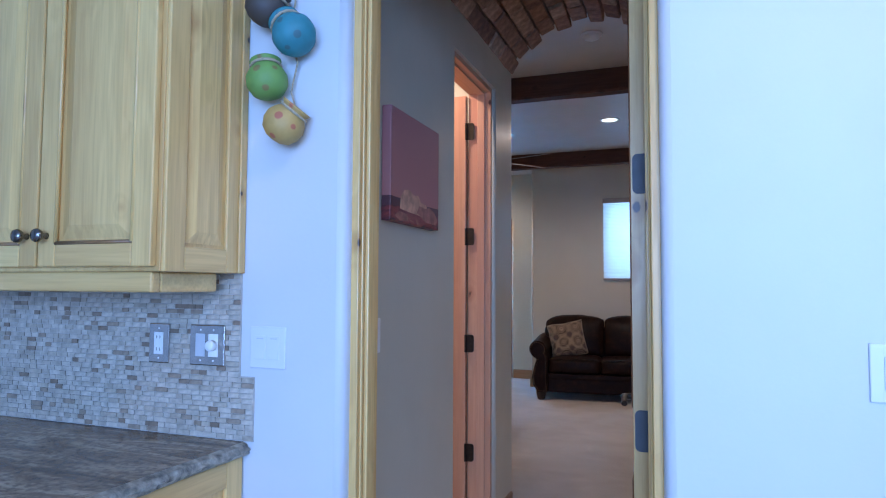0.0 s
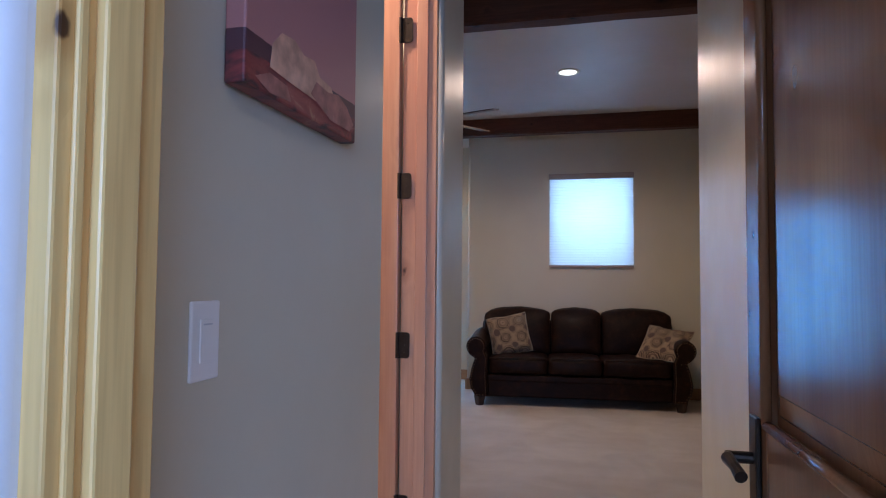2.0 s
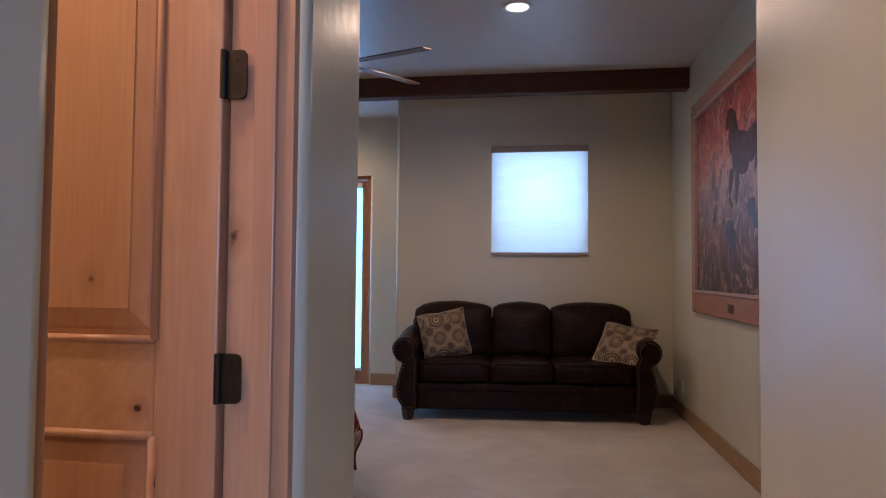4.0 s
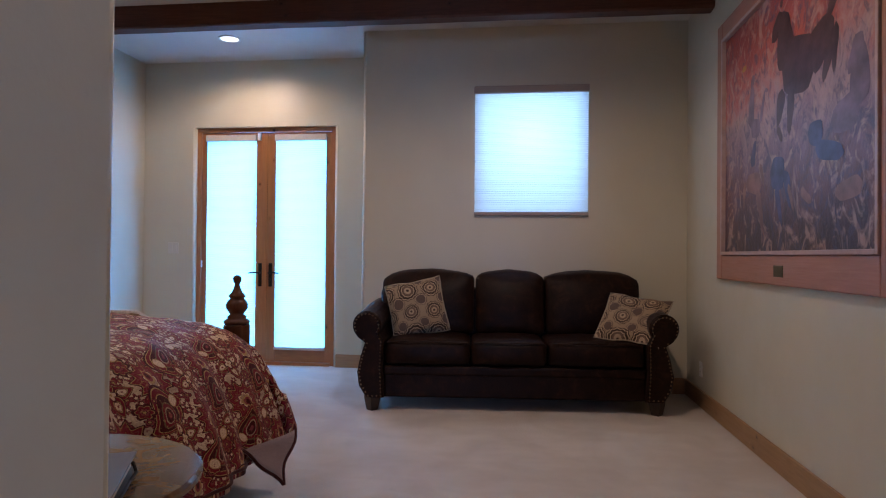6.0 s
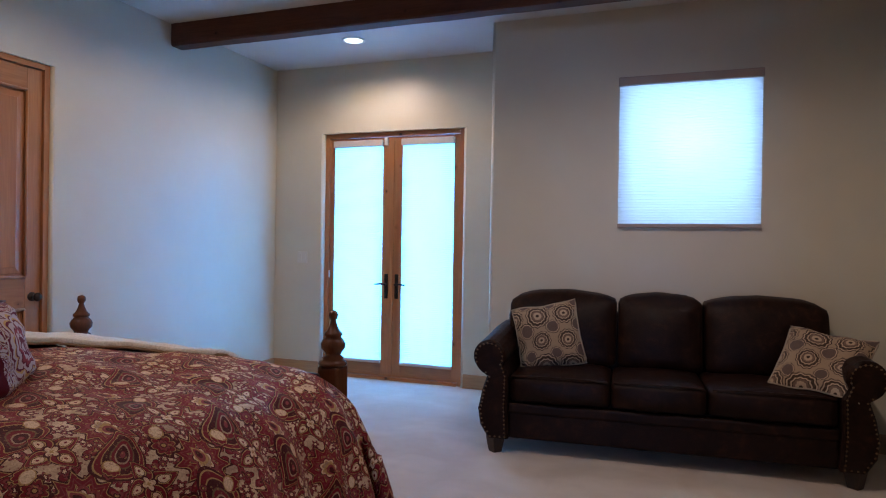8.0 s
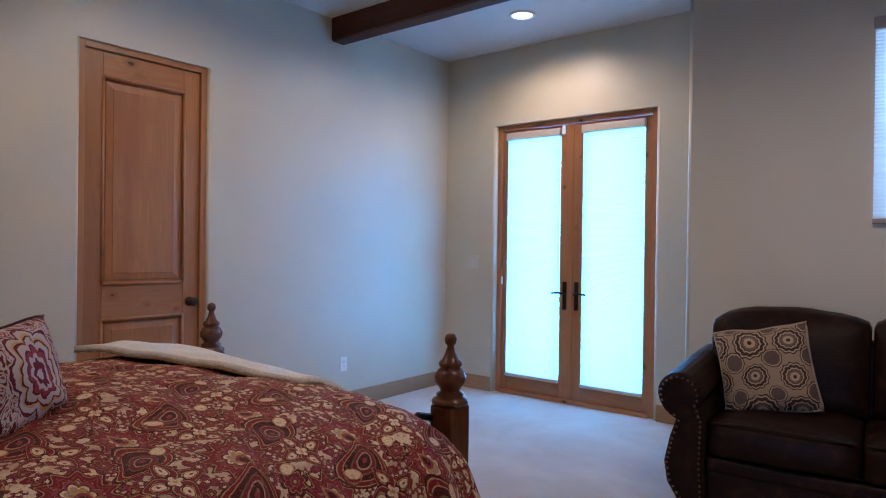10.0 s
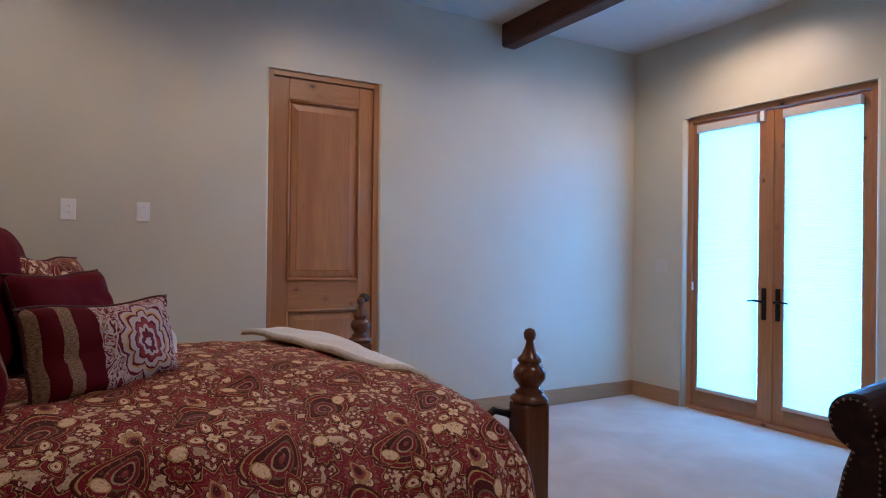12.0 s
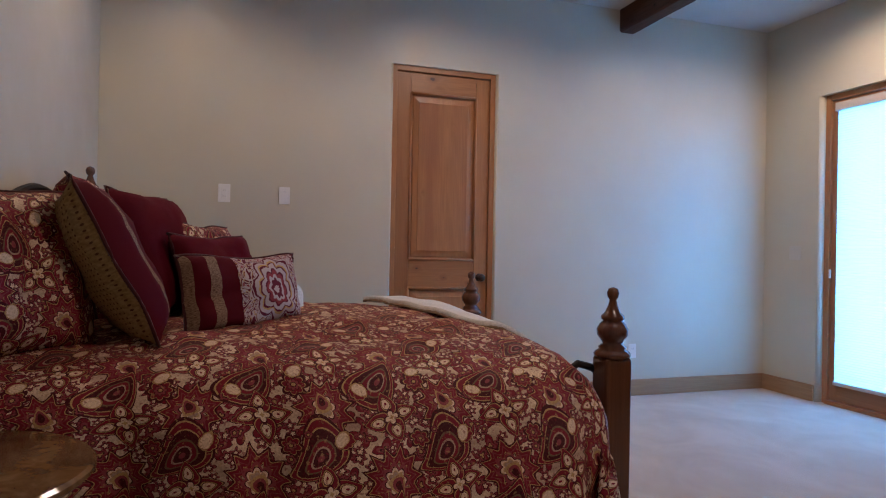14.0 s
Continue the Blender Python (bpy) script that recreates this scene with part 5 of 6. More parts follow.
# ---- pictures ----
def painting():
    """Large framed painting on the east wall: colour fields and plain horse-like shapes."""
    ob = empty("framed_painting", 0.98, 6.785, 1.84)
    ob.matrix_basis = pose(0.98, 6.71, 1.838, 0, 0, -90)
    tagged(ob, "large abstract painting in a broad pinkish wood frame", "painting")
    w, h, fw = 2.14, 1.71, 0.115
    for a in ((-w / 2, -w / 2 + fw, -h / 2, h / 2), (w / 2 - fw, w / 2, -h / 2, h / 2)):
        part("frame_side", boxed(a[0], a[1], -0.035, 0, a[2], a[3], 0.008), FRAME, ob)
    part("frame_top", boxed(-w / 2 + fw, w / 2 - fw, -0.035, 0, h / 2 - fw, h / 2, 0.008), FRAME_X, ob)
    part("frame_bottom", boxed(-w / 2 + fw, w / 2 - fw, -0.035, 0, -h / 2, -h / 2 + 0.16, 0.008), FRAME_X, ob)
    x0, x1, z0, z1 = -w / 2 + fw, w / 2 - fw, -h / 2 + 0.16, h / 2 - fw
    for a in ((x0, x0 + 0.022, z0, z1), (x1 - 0.022, x1, z0, z1), (x0 + 0.022, x1 - 0.022, z0, z0 + 0.022), (x0 + 0.022, x1 - 0.022, z1 - 0.022, z1)):
        part("inner_lip", boxed(a[0], a[1], -0.045, -0.01, a[2], a[3], 0.003), LIP, ob, "pale inner lip")
    k = Mat("painted_canvas", 0.4)
    z = k.split(k.co)[2]
    n1 = k.noise(k.scaled((3.2, 3.2, 2.2)), 1.0, 5, 0.6, 1.6)
    n2 = k.noise(k.scaled((7, 7, 5), (4, 2, 7)), 1.0, 5, 0.65, 2.2)
    hgt = k.math("ADD", k.math("MULTIPLY", z, 0.62), k.math("ADD", 0.5, k.math("MULTIPLY", k.math("SUBTRACT", n1, 0.5), 0.55)))
    c = k.ramp(hgt, [(0.12, (0.05, 0.032, 0.035)), (0.3, (0.15, 0.065, 0.06)), (0.44, (0.20, 0.12, 0.15)), (0.58, (0.38, 0.24, 0.22)), (0.72, (0.42, 0.09, 0.06)), (0.9, (0.28, 0.045, 0.04))])
    c = k.mix(k.ramp(n2, [(0.50, 0.0), (0.62, 0.7)]), c, (0.055, 0.055, 0.10))
    n3 = k.noise(k.scaled((9, 9, 7), (1, 8, 3)), 1.0, 4, 0.6, 1.5)
    c = k.mix(k.ramp(n3, [(0.52, 0.0), (0.66, 0.75)]), c, (0.46, 0.29, 0.22))
    k.colour(c)
    k.bump(k.noise(k.co, 45, 4), 0.5, 0.004)
    part("canvas", boxed(x0 + 0.01, x1 - 0.01, -0.018, -0.008, z0 + 0.01, z1 - 0.01), k.m, ob, "dark mottled red, violet and ochre paint")

    def blob(name, pts, mat, y):
        bm = bmesh.new()
        for a, b, r0, r1 in pts:
            n = 8
            tube(bm, [(a[0] + (b[0] - a[0]) * i / n, 0, a[1] + (b[1] - a[1]) * i / n) for i in range(n + 1)], [(r0 + (r1 - r0) * i / n) * math.sqrt(1.02 - (2 * i / n - 1) ** 4) for i in range(n + 1)], 10)
        for v in bm.verts:
            v.co.y = y + v.co.y * 0.01
            v.co.x += 0.012 * noise.noise(Vector((v.co.x * 14, v.co.z * 14, 0)))
        part(name, bm, mat, ob)

    umber, rose, indigo = plain("paint_umber", (0.065, 0.032, 0.035), 0.4, 0, 0.5, 9, 0.4), plain("paint_rose", (0.24, 0.12, 0.085), 0.4, 0, 0.4, 9, 0.4), plain("paint_indigo", (0.055, 0.06, 0.13), 0.4, 0, 0.5, 9, 0.4)
    mauve = plain("paint_mauve", (0.15, 0.10, 0.13), 0.4, 0, 0.45, 9, 0.4)

    def strokes(mat, depth, *rows):
        """Tapered brush strokes over the canvas, in shares of its width and height."""
        def at(u, v):
            return x0 + u * (x1 - x0), z0 + v * (z1 - z0)
        for a, b, c, d, r0, r1 in rows:
            blob("paint_stroke", [(at(a, b), at(c, d), r0, r1)], mat, depth)

    # a dark rearing horse in the middle
    strokes(umber, -0.019, (0.425, 0.80, 0.50, 0.875, 0.035, 0.065), (0.49, 0.90, 0.50, 0.94, 0.025, 0.01), (0.50, 0.88, 0.53, 0.66, 0.07, 0.13), (0.50, 0.68, 0.70, 0.62, 0.15, 0.14), (0.66, 0.63, 0.79, 0.72, 0.13, 0.07), (0.76, 0.74, 0.82, 0.80, 0.04, 0.02), (0.50, 0.60, 0.47, 0.47, 0.06, 0.03), (0.47, 0.47, 0.50, 0.41, 0.028, 0.018), (0.56, 0.58, 0.545, 0.42, 0.055, 0.025), (0.78, 0.66, 0.74, 0.54, 0.05, 0.025), (0.80, 0.70, 0.79, 0.55, 0.04, 0.02))
    # faint horses on both sides
    strokes(mauve, -0.0186, (0.26, 0.68, 0.285, 0.73, 0.02, 0.03), (0.27, 0.70, 0.26, 0.52, 0.03, 0.06), (0.26, 0.52, 0.34, 0.50, 0.06, 0.05), (0.34, 0.52, 0.37, 0.64, 0.025, 0.015), (0.37, 0.64, 0.40, 0.63, 0.015, 0.01), (0.86, 0.52, 0.91, 0.62, 0.03, 0.05), (0.91, 0.60, 0.90, 0.42, 0.05, 0.10), (0.90, 0.42, 0.78, 0.40, 0.09, 0.06))
    strokes(indigo, -0.0196, (0.30, 0.46, 0.27, 0.36, 0.02, 0.045), (0.42, 0.31, 0.52, 0.29, 0.09, 0.09), (0.52, 0.30, 0.56, 0.16, 0.05, 0.02), (0.46, 0.26, 0.50, 0.10, 0.04, 0.015), (0.66, 0.40, 0.74, 0.38, 0.05, 0.07), (0.70, 0.34, 0.84, 0.30, 0.05, 0.04))
    strokes(rose, -0.0202, (0.22, 0.30, 0.35, 0.28, 0.05, 0.075), (0.21, 0.31, 0.20, 0.18, 0.025, 0.010), (0.34, 0.36, 0.37, 0.27, 0.02, 0.014), (0.32, 0.26, 0.37, 0.07, 0.045, 0.012), (0.54, 0.25, 0.58, 0.15, 0.02, 0.01), (0.80, 0.18, 0.92, 0.20, 0.04, 0.05), (0.62, 0.22, 0.68, 0.17, 0.03, 0.02))
    blob("paint_sun", [((x0 + 0.20 * (x1 - x0), z0 + 0.775 * (z1 - z0)), (x0 + 0.20 * (x1 - x0), z0 + 0.80 * (z1 - z0)), 0.03, 0.03)], plain("paint_ochre", (0.42, 0.26, 0.06), 0.5), -0.020)
    part("plaque", boxed(-0.06, 0.06, -0.038, -0.034, -h / 2 + 0.045, -h / 2 + 0.105, 0.001), plain("brass_plaque", (0.12, 0.10, 0.05), 0.4, 0.7), ob, "small dark brass plaque")


FRAME = wood("pinkish_frame_wood", (0.30, 0.13, 0.085), (0.40, 0.19, 0.13), (0.2, 0.08, 0.05), "Z", 0.4, knots=0.1)
FRAME_X = wood("pinkish_frame_wood_across", (0.30, 0.13, 0.085), (0.40, 0.19, 0.13), (0.2, 0.08, 0.05), "X", 0.4, knots=0.1)
LIP = plain("pale_lip", (0.42, 0.30, 0.27), 0.4)
painting()


def hall_canvas():
    ob = empty("canvas_print", -0.82, 2.172, 1.842)
    ob.matrix_basis = pose(-0.82, 2.172, 1.842, 0, 0, 90)
    tagged(ob, "unframed canvas print of pale desert rocks under mauve sky", "canvas print")
    k = Mat("desert_print", 0.45)
    xyz = k.split(k.co)
    n = k.noise(k.scaled((6, 6, 9)), 1.0, 4, 0.6)
    z = k.math("ADD", xyz[2], k.math("MULTIPLY", k.math("SUBTRACT", n, 0.5), 0.02))
    sky_ = k.ramp(k.math("ADD", xyz[2], 0.2), [(0.0, (0.46, 0.19, 0.17)), (0.4, (0.36, 0.16, 0.17))])
    ground = k.ramp(k.noise(k.scaled((11, 11, 22), (3, 0, 1)), 1.0, 4, 0.6, 0.8), [(0.36, (0.06, 0.025, 0.03)), (0.5, (0.24, 0.045, 0.045)), (0.62, (0.30, 0.07, 0.06)), (0.70, (0.42, 0.20, 0.13))])
    plain_ = k.mix(k.math("LESS_THAN", z, -0.122), sky_, (0.10, 0.04, 0.05))
    k.colour(k.mix(k.math("LESS_THAN", z, -0.155), plain_, ground))
    k.bump(k.noise(k.co, 300, 2), 0.15, 0.002)
    part("stretched_canvas", boxed(-0.2425, 0.2425, -0.042, -0.004, -0.21, 0.21, 0.004), k.m, ob)
    part("stretcher", boxed(-0.225, 0.225, -0.006, 0, -0.19, 0.19), PINE, ob)
    rock = plain("painted_rock", (0.56, 0.30, 0.20), 0.5, 0, 0.35, 22, 0.1)
    rock2 = plain("painted_rock_shade", (0.36, 0.14, 0.11), 0.5, 0, 0.4, 22, 0.1)
    for pts, mat, y in (
        ([(-0.20, -0.16), (-0.19, -0.115), (-0.15, -0.085), (-0.09, -0.08), (-0.04, -0.095), (0.02, -0.09), (0.05, -0.115), (0.12, -0.12), (0.16, -0.15), (0.10, -0.17), (-0.1, -0.165)], rock, -0.0428),
        ([(0.0, -0.16), (0.03, -0.13), (0.10, -0.135), (0.17, -0.125), (0.23, -0.14), (0.28, -0.17), (0.25, -0.19), (0.12, -0.19)], rock2, -0.0434),
        ([(-0.26, -0.19), (-0.2, -0.17), (-0.12, -0.175), (-0.1, -0.2), (-0.2, -0.205)], rock2, -0.0428),
    ):
        bm = bmesh.new()
        a = [bm.verts.new((x * 0.81, y, z)) for x, z in pts]
        b = [bm.verts.new((x * 0.81, -0.041, z)) for x, z in pts]
        bm.faces.new(a)
        for q in range(len(pts)):
            bm.faces.new((a[q], a[(q + 1) % len(pts)], b[(q + 1) % len(pts)], b[q]))
        part("painted_rock", bm, mat, ob)


hall_canvas()


# ---- kitchen ----
def cabinet_face(parent, x0, x1, z0, z1, y, name="door"):
    """A raised-panel cabinet door facing -y."""
    st = 0.062
    d = part(name, boxed(x0, x0 + st, y - 0.02, y, z0, z1, 0.004), PINE, parent)
    part("stile", boxed(x1 - st, x1, y - 0.02, y, z0, z1, 0.004), PINE, d)
    for a, b in ((z0, z0 + st), (z1 - st, z1)):
        part("rail", boxed(x0 + st, x1 - st, y - 0.0195, y, a, b, 0.004), PINE_X, d)
    bm = boxed(x0 + st, x1 - st, y - 0.008, y, z0 + st, z1 - st)
    a0, b0 = 0.012, 0.045
    lo = [bm.verts.new((x, y - 0.008, z)) for x, z in ((x0 + st + a0, z0 + st + a0), (x1 - st - a0, z0 + st + a0), (x1 - st - a0, z1 - st - a0), (x0 + st + a0, z1 - st - a0))]
    hi = [bm.verts.new((x, y - 0.018, z)) for x, z in ((x0 + st + b0, z0 + st + b0), (x1 - st - b0, z0 + st + b0), (x1 - st - b0, z1 - st - b0), (x0 + st + b0, z1 - st - b0))]
    for q in range(4):
        bm.faces.new((lo[q], lo[(q + 1) % 4], hi[(q + 1) % 4], hi[q]))
    bm.faces.new(hi)
    part("panel", bm, PINE, d)
    for a, b in (((x0 + st, z0 + st), (x1 - st, z0 + st)), ((x0 + st, z1 - st), (x1 - st, z1 - st)), ((x0 + st, z0 + st), (x0 + st, z1 - st)), ((x1 - st, z0 + st), (x1 - st, z1 - st))):
        part("bead", tube(bmesh.new(), [(a[0], y - 0.018, a[1]), (b[0], y - 0.0165, b[1])], 0.0055, 8), GLAZE if a[1] == b[1] else PINE, d, smooth=True)
    return d


def cab_knob(parent, x, y, z):
    part("knob", turn([(0, 0.009), (0.006, 0.007), (0.014, 0.006), (0.020, 0.015), (0.028, 0.0185), (0.035, 0.016), (0.039, 0.004)], 18, pose(x, y, z, 90)), PEWTER, parent, "dark pewter knob", smooth=True)


def upper_cabinet(x0, x1, end_panel):
    ob = tagged(empty("wall_cabinet", (x0 + x1) / 2, 1.39, 1.43), "honey knotty pine wall cabinet with raised-panel doors", "cabinet", "kitchen wall cabinets")
    w = (x1 - x0) / 2
    part("body", boxed(-w, w, -0.305, -0.002, 0, 1.05, 0.003), PINE, ob)
    d1 = cabinet_face(ob, -w + 0.012, -0.004, 0.012, 1.04, -0.305)
    d2 = cabinet_face(ob, 0.004, w - 0.012, 0.012, 1.04, -0.305)
    cab_knob(d1, -0.036, -0.325, 0.093)
    cab_knob(d2, 0.036, -0.325, 0.093)
    part("light_rail", boxed(-w, w - 0.03, -0.30, -0.27, -0.052, 0.0, 0.006), PINE_X, ob)
    part("light_rail", boxed(w - 0.06, w - 0.03, -0.27, -0.06, -0.052, 0.0, 0.006), PINE_X, ob)
    if end_panel:
        x = w
        for y0, y1, z0, z1 in ((-0.303, -0.235, 0.0, 1.05), (-0.075, -0.004, 0.0, 1.05)):
            part("end_stile", boxed(x, x + 0.012, y0, y1, z0, z1, 0.003), PINE, ob)
        for z0, z1 in ((0.0, 0.065), (0.98, 1.05)):
            part("end_rail", boxed(x, x + 0.0118, -0.235, -0.075, z0, z1, 0.003), BASEP, ob)
        bm = bmesh.new()
        lo = [bm.verts.new((x + 0.001, a, b)) for a, b in ((-0.225, 0.075), (-0.085, 0.075), (-0.085, 0.97), (-0.225, 0.97))]
        hi = [bm.verts.new((x + 0.011, a, b)) for a, b in ((-0.195, 0.105), (-0.115, 0.105), (-0.115, 0.94), (-0.195, 0.94))]
        for q in range(4):
            bm.faces.new((lo[q], lo[(q + 1) % 4], hi[(q + 1) % 4], hi[q]))
        bm.faces.new(hi)
        part("end_panel", bm, PINE, ob)
        part("scribe", boxed(x + 0.012, x + 0.02, -0.03, -0.003, 0.0, 1.05, 0.003), PINE, ob)
    return ob


BASEP = wood("knotty_pine_end", (0.40, 0.185, 0.05), (0.80, 0.51, 0.19), (0.05, 0.02, 0.01), "Y", 0.3)
upper_cabinet(-1.80, -1.003, True)
upper_cabinet(-2.60, -1.812, False)


def base_cabinet(x0, x1, end_panel):
    ob = tagged(empty("base_cabinet", (x0 + x1) / 2, 1.39, 0), "honey knotty pine base cabinet under the stone counter", "cabinet", "kitchen base cabinets")
    w = (x1 - x0) / 2
    part("body", boxed(-w, w, -0.57, -0.004, 0.1, 0.917, 0.003), PINE, ob)
    part("toe_kick", boxed(-w, w, -0.51, -0.01, 0, 0.1), PINE_X, ob)
    d1 = cabinet_face(ob, -w + 0.012, -0.004, 0.13, 0.70, -0.57)
    d2 = cabinet_face(ob, 0.004, w - 0.012, 0.13, 0.70, -0.57)
    cab_knob(d1, -0.036, -0.59, 0.62)
    cab_knob(d2, 0.036, -0.59, 0.62)
    part("drawer_front", boxed(-w + 0.012, w - 0.012, -0.59, -0.57, 0.73, 0.89, 0.006), PINE_X, ob)
    if end_panel:
        for y0, y1 in ((-0.568, -0.50), (-0.075, -0.008)):
            part("end_stile", boxed(w, w + 0.012, y0, y1, 0.1, 0.915, 0.003), PINE, ob)
        for z0, z1 in ((0.1, 0.19), (0.845, 0.915)):
            part("end_rail", boxed(w, w + 0.0118, -0.50, -0.075, z0, z1, 0.003), BASEP, ob)
    return ob


base_cabinet(-1.78, -0.985, True)
base_cabinet(-2.59, -1.784, False)


def granite():
    k = Mat("brown_granite", 0.2, spec=0.25)
    n = k.noise(k.scaled((1.7, 8, 8), rot=(0, 0, -0.35)), 1.0, 8, 0.68, 1.6)
    c = k.ramp(n, [(0.30, (0.05, 0.036, 0.026)), (0.43, (0.16, 0.105, 0.065)), (0.52, (0.30, 0.22, 0.145)), (0.62, (0.42, 0.34, 0.24)), (0.72, (0.13, 0.11, 0.085))])
    v = k.noise(k.co, 60, 4)
    k.colour(k.mix(k.ramp(v, [(0.35, 0.6), (0.55, 0.0)]), c, (0.05, 0.04, 0.035)))
    k.bump(v, 0.05, 0.002)
    return k.m


def counter():
    bm = bmesh.new()
    box(bm, -2.6, -0.975, 0.795, 1.386, 0.918, 0.955)
    ob = part("countertop", bm, granite())
    tagged(ob, "brown veined granite countertop with a chiselled edge", "countertop")
    e = bmesh.new()
    n, m = 60, 6
    g = []
    for i in range(n + 1):
        y = 0.795 + 0.591 * i / n
        g.append([e.verts.new((-0.975 + (0.024 + 0.012 * noise.noise(Vector((y * 26, j * 1.7, 0)))) * math.sin(math.pi * (0.5 if j == 0 else 0.15 + 0.75 * (1 - j / m))) if j else -0.975, y, 0.9548 - 0.0366 * j / m)) for j in range(m + 1)])
    for i in range(n):
        for j in range(m):
            e.faces.new((g[i][j], g[i + 1][j], g[i + 1][j + 1], g[i][j + 1]))
    part("chiselled_edge", e, ROCKEDGE, ob, "rough chiselled stone edge")


ROCKEDGE = plain("chiselled_granite", (0.25, 0.22, 0.17), 0.35, 0, 0.75, 45, 0.6)
counter()

wall_plate("wall_outlet", pose(-1.28, 1.381, 1.222), 0.076, 0.118, "outlet", "outlet in a brushed nickel plate on the mosaic backsplash", CHROME)
wall_plate("light_switch", pose(-1.102, 1.381, 1.222), 0.124, 0.118, "dimmer", "switch and round dimmer in a brushed nickel plate", CHROME)
wall_plate("wall_outlet", pose(-2.01, 1.381, 1.23), 0.076, 0.118, "outlet", "outlet in a brushed nickel plate on the mosaic backsplash", CHROME)


def clay_pots():
    ob = tagged(empty("string_of_clay_pots", -0.838, 1.39, 2.0), "four small painted clay pots hung on a cord", "wall ornament")
    cord = plain("jute_cord", (0.42, 0.33, 0.22), 0.9, 0, 0.3, 120, 0.5)
    prof = [(-0.058, 0.004), (-0.055, 0.024), (-0.042, 0.046), (-0.018, 0.059), (0.008, 0.060), (0.028, 0.050), (0.040, 0.040), (0.046, 0.038), (0.054, 0.044), (0.060, 0.046), (0.056, 0.038), (0.042, 0.034)]
    data = (
        (-0.045, 2.175, 0.95, 38, "dark brown clay pot", (0.075, 0.058, 0.048), None),
        (0.045, 2.085, 1.0, -40, "turquoise clay pot with dots", (0.03, 0.24, 0.27), (0.05, 0.12, 0.13)),
        (-0.038, 1.965, 0.95, -12, "green clay pot with red dots", (0.17, 0.33, 0.075), (0.22, 0.13, 0.05)),
        (0.022, 1.838, 0.95, 38, "yellow clay pot with red dots", (0.55, 0.33, 0.10), (0.45, 0.10, 0.06)),
    )
    for dx, z, s, tilt, lab, c, dots in data:
        k = Mat(lab.replace(" ", "_"), 0.6)
        base = k.ramp(k.noise(k.co, 18, 4), [(0.3, tuple(v * 0.8 for v in c)), (0.7, c)])
        if dots:
            d = k.voronoi(k.scaled(19.0), 1.0, random=0.5)
            base = k.mix(k.ramp(d, [(0.19, 0.85), (0.24, 0.0)]), base, dots)
        k.colour(base)
        k.bump(k.noise(k.co, 60, 3), 0.25, 0.003)
        bm = turn([(a * s, r * s) for a, r in prof], 28)
        p = part("pot", bm, k.m, ob, lab, smooth=True)
        p.matrix_basis = pose(dx, -0.066, z - 2.0, -8, tilt, 0)
        nk = bmesh.new()
        tube(nk, [(0.044 * s * math.cos(a), 0.044 * s * math.sin(a), 0.043 * s) for a in [i * 2 * math.pi / 16 for i in range(17)]], 0.004, 6)
        part("neck_cord", nk, cord, p)
    part("hanging_cord", tube(bmesh.new(), [(0.01, -0.012, 0.36), (0.015, -0.014, 0.2), (0.0, -0.02, 0.11), (0.03, -0.02, 0.02), (0.01, -0.02, -0.06), (0.03, -0.02, -0.12)], 0.003, 6), cord, ob)


clay_pots()


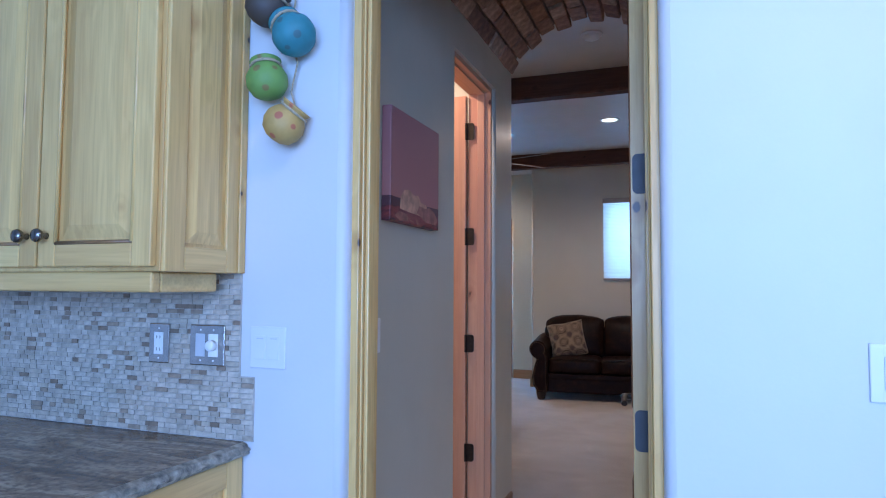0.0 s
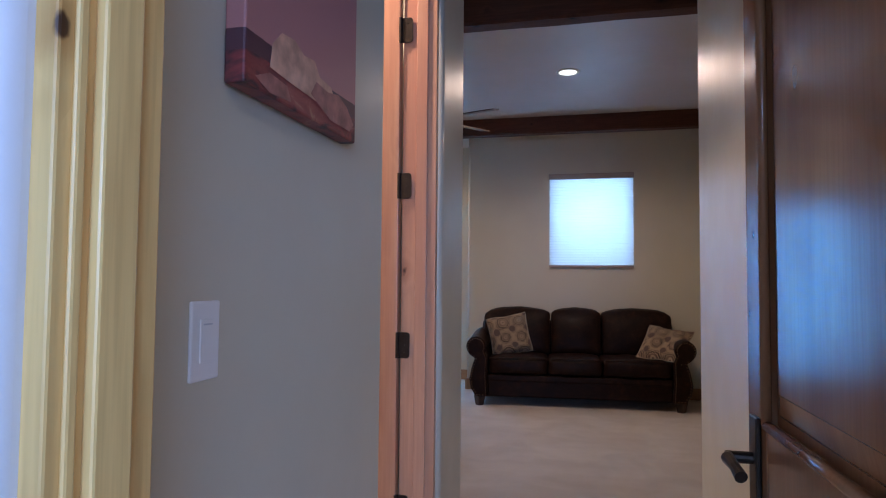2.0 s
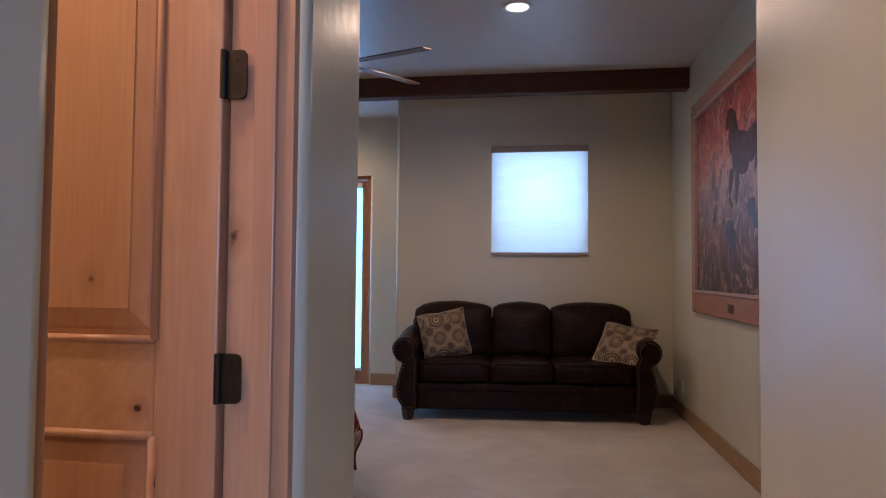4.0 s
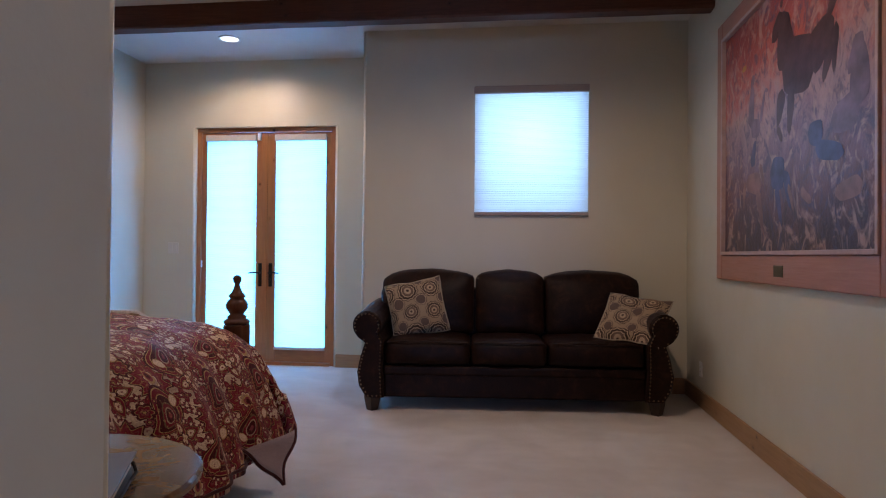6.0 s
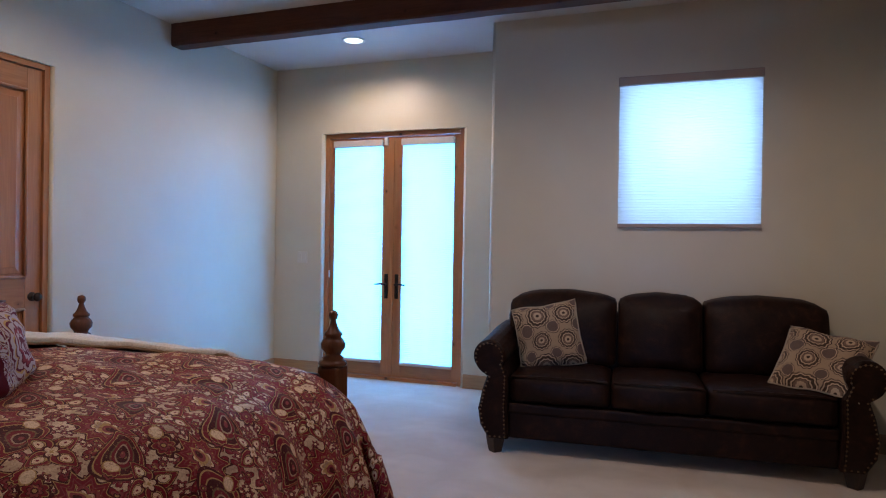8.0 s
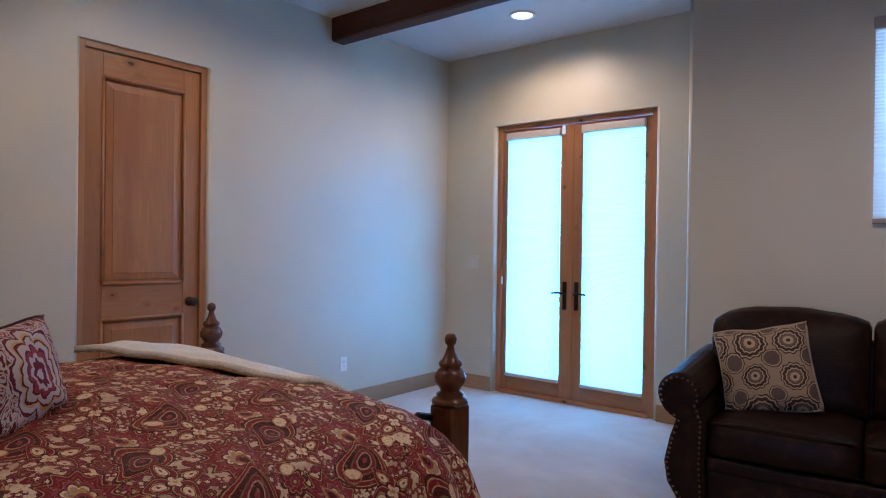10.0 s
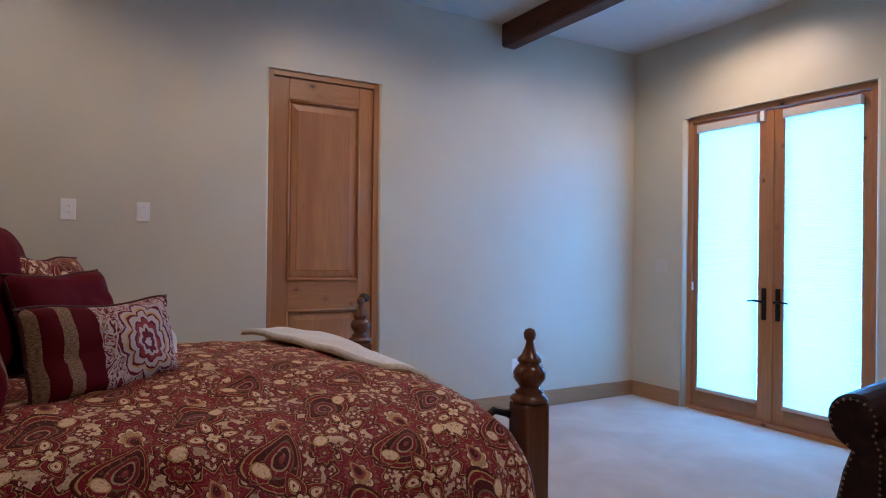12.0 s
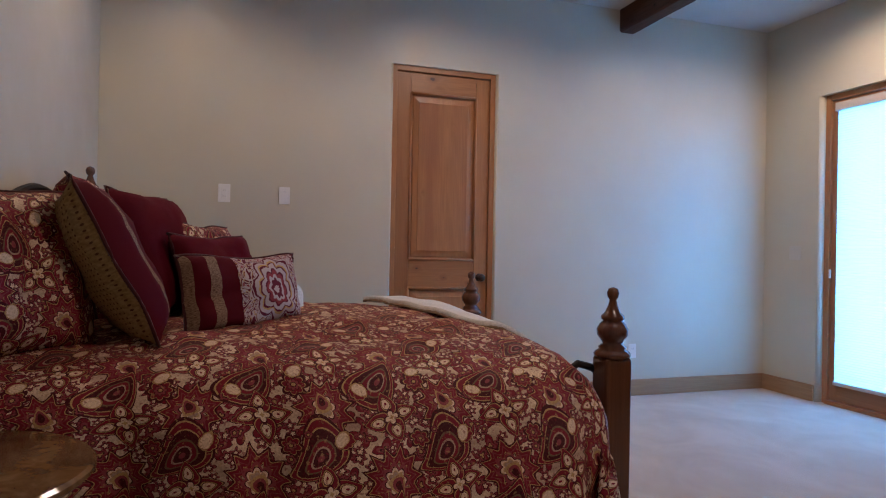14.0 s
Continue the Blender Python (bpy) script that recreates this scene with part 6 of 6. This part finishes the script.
# ---- pieces of the setting ----
def bricks():
    mats = [plain("old_brick", (0.30, 0.17, 0.115), 0.85, 0, 0.35, 26, 0.7), plain("old_brick_pale", (0.40, 0.26, 0.18), 0.9, 0, 0.35, 26, 0.8), plain("old_brick_dark", (0.20, 0.11, 0.08), 0.85, 0, 0.35, 26, 0.7)]
    meshes = []
    for q in range(9):
        bm = boxed(-0.044, 0.044, -0.092, 0.092, -0.03, 0.03, 0.006, 1)
        for v in bm.verts:
            v.co += Vector([0.006 * noise.noise(v.co * 30 + Vector((q * 9 + k * 3, 0, 0))) for k in range(3)])
        meshes.append(mesh_of("brick", bm, mats[(0, 0, 1, 0, 2, 0, 1, 0, 2)[q]]))
    rnd = random.Random(4)
    half, rise = 0.4985, 0.29
    radius = (half * half + rise * rise) / (2 * rise)
    span = math.asin(half / radius)
    rows = 12
    for i in range(rows):
        th = -span + 2 * span * (i + 0.5) / rows
        y = 1.60 + (0.095 if i % 2 else 0.0)
        while y < 3.80:
            ob = new("brick", meshes[rnd.randrange(9)])
            rr = radius + 0.024 + rnd.uniform(-0.010, 0.006)
            ob.matrix_basis = Matrix.Translation((-0.3215 + rr * math.sin(th), min(y + 0.03, 3.735), 2.752 + rise - radius + rr * math.cos(th))) @ pose(0, 0, 0, rnd.uniform(-1, 1), math.degrees(th) + rnd.uniform(-2, 2), rnd.uniform(-1, 1))
            ob.parent = VAULT
            y += 0.196


bricks()


def backsplash():
    back = tagged(part("backsplash", box(boxed(-2.6, -0.992, 1.386, 1.3895, 1.137, 1.428), -2.6, -0.943, 1.386, 1.3895, 0.956, 1.137), plain("grout", (0.45, 0.41, 0.36), 0.9)), "mosaic backsplash of small tumbled stone bricks", "backsplash", kind="structure")
    cols = [(0.42, 0.36, 0.285), (0.30, 0.225, 0.16), (0.50, 0.44, 0.36), (0.23, 0.165, 0.115), (0.46, 0.40, 0.325), (0.41, 0.345, 0.265)]
    mats = [plain("tumbled_stone", c, 0.55, 0, 0.25, 40, 0.3) for c in cols]
    meshes = {}
    rnd = random.Random(8)
    rest = [bmesh.new() for _ in mats]
    count = 0
    z, row = 0.958, 0
    while z < 1.425:
        x = -0.9435 if z + 0.0145 < 1.138 else -0.9925
        while x > -2.2:
            w = rnd.choice((0.026, 0.032, 0.040, 0.048))
            m = rnd.choice((0, 0, 0, 1, 2, 2, 2, 4, 4, 4, 5, 5, 0, 4, 3, 2))
            if count < 300 and z > 1.0 and x > -1.6 and rnd.random() < 0.62:
                key = (w, m)
                if key not in meshes:
                    meshes[key] = mesh_of("tile", boxed(-w / 2 + 0.001, w / 2 - 0.001, -0.004, 0, -0.0065, 0.0065, 0.0012, 1), mats[m])
                ob = new("tile", meshes[key])
                ob.matrix_basis = pose(x - w / 2, 1.386 + rnd.uniform(-0.001, 0.0008), z + 0.0072, rnd.uniform(-1, 1), 0, rnd.uniform(-1, 1))
                ob.parent = back
                count += 1
            else:
                d = rnd.uniform(-0.001, 0.0008)
                box(rest[m], x - w + 0.001, x - 0.001, 1.382 + d, 1.386, z + 0.0007, z + 0.0137)
            x -= w
        z += 0.0147
        row += 1
    for bm, m in zip(rest, mats):
        tagged(part("tiles", bm, m, back), kind="stuff")


backsplash()
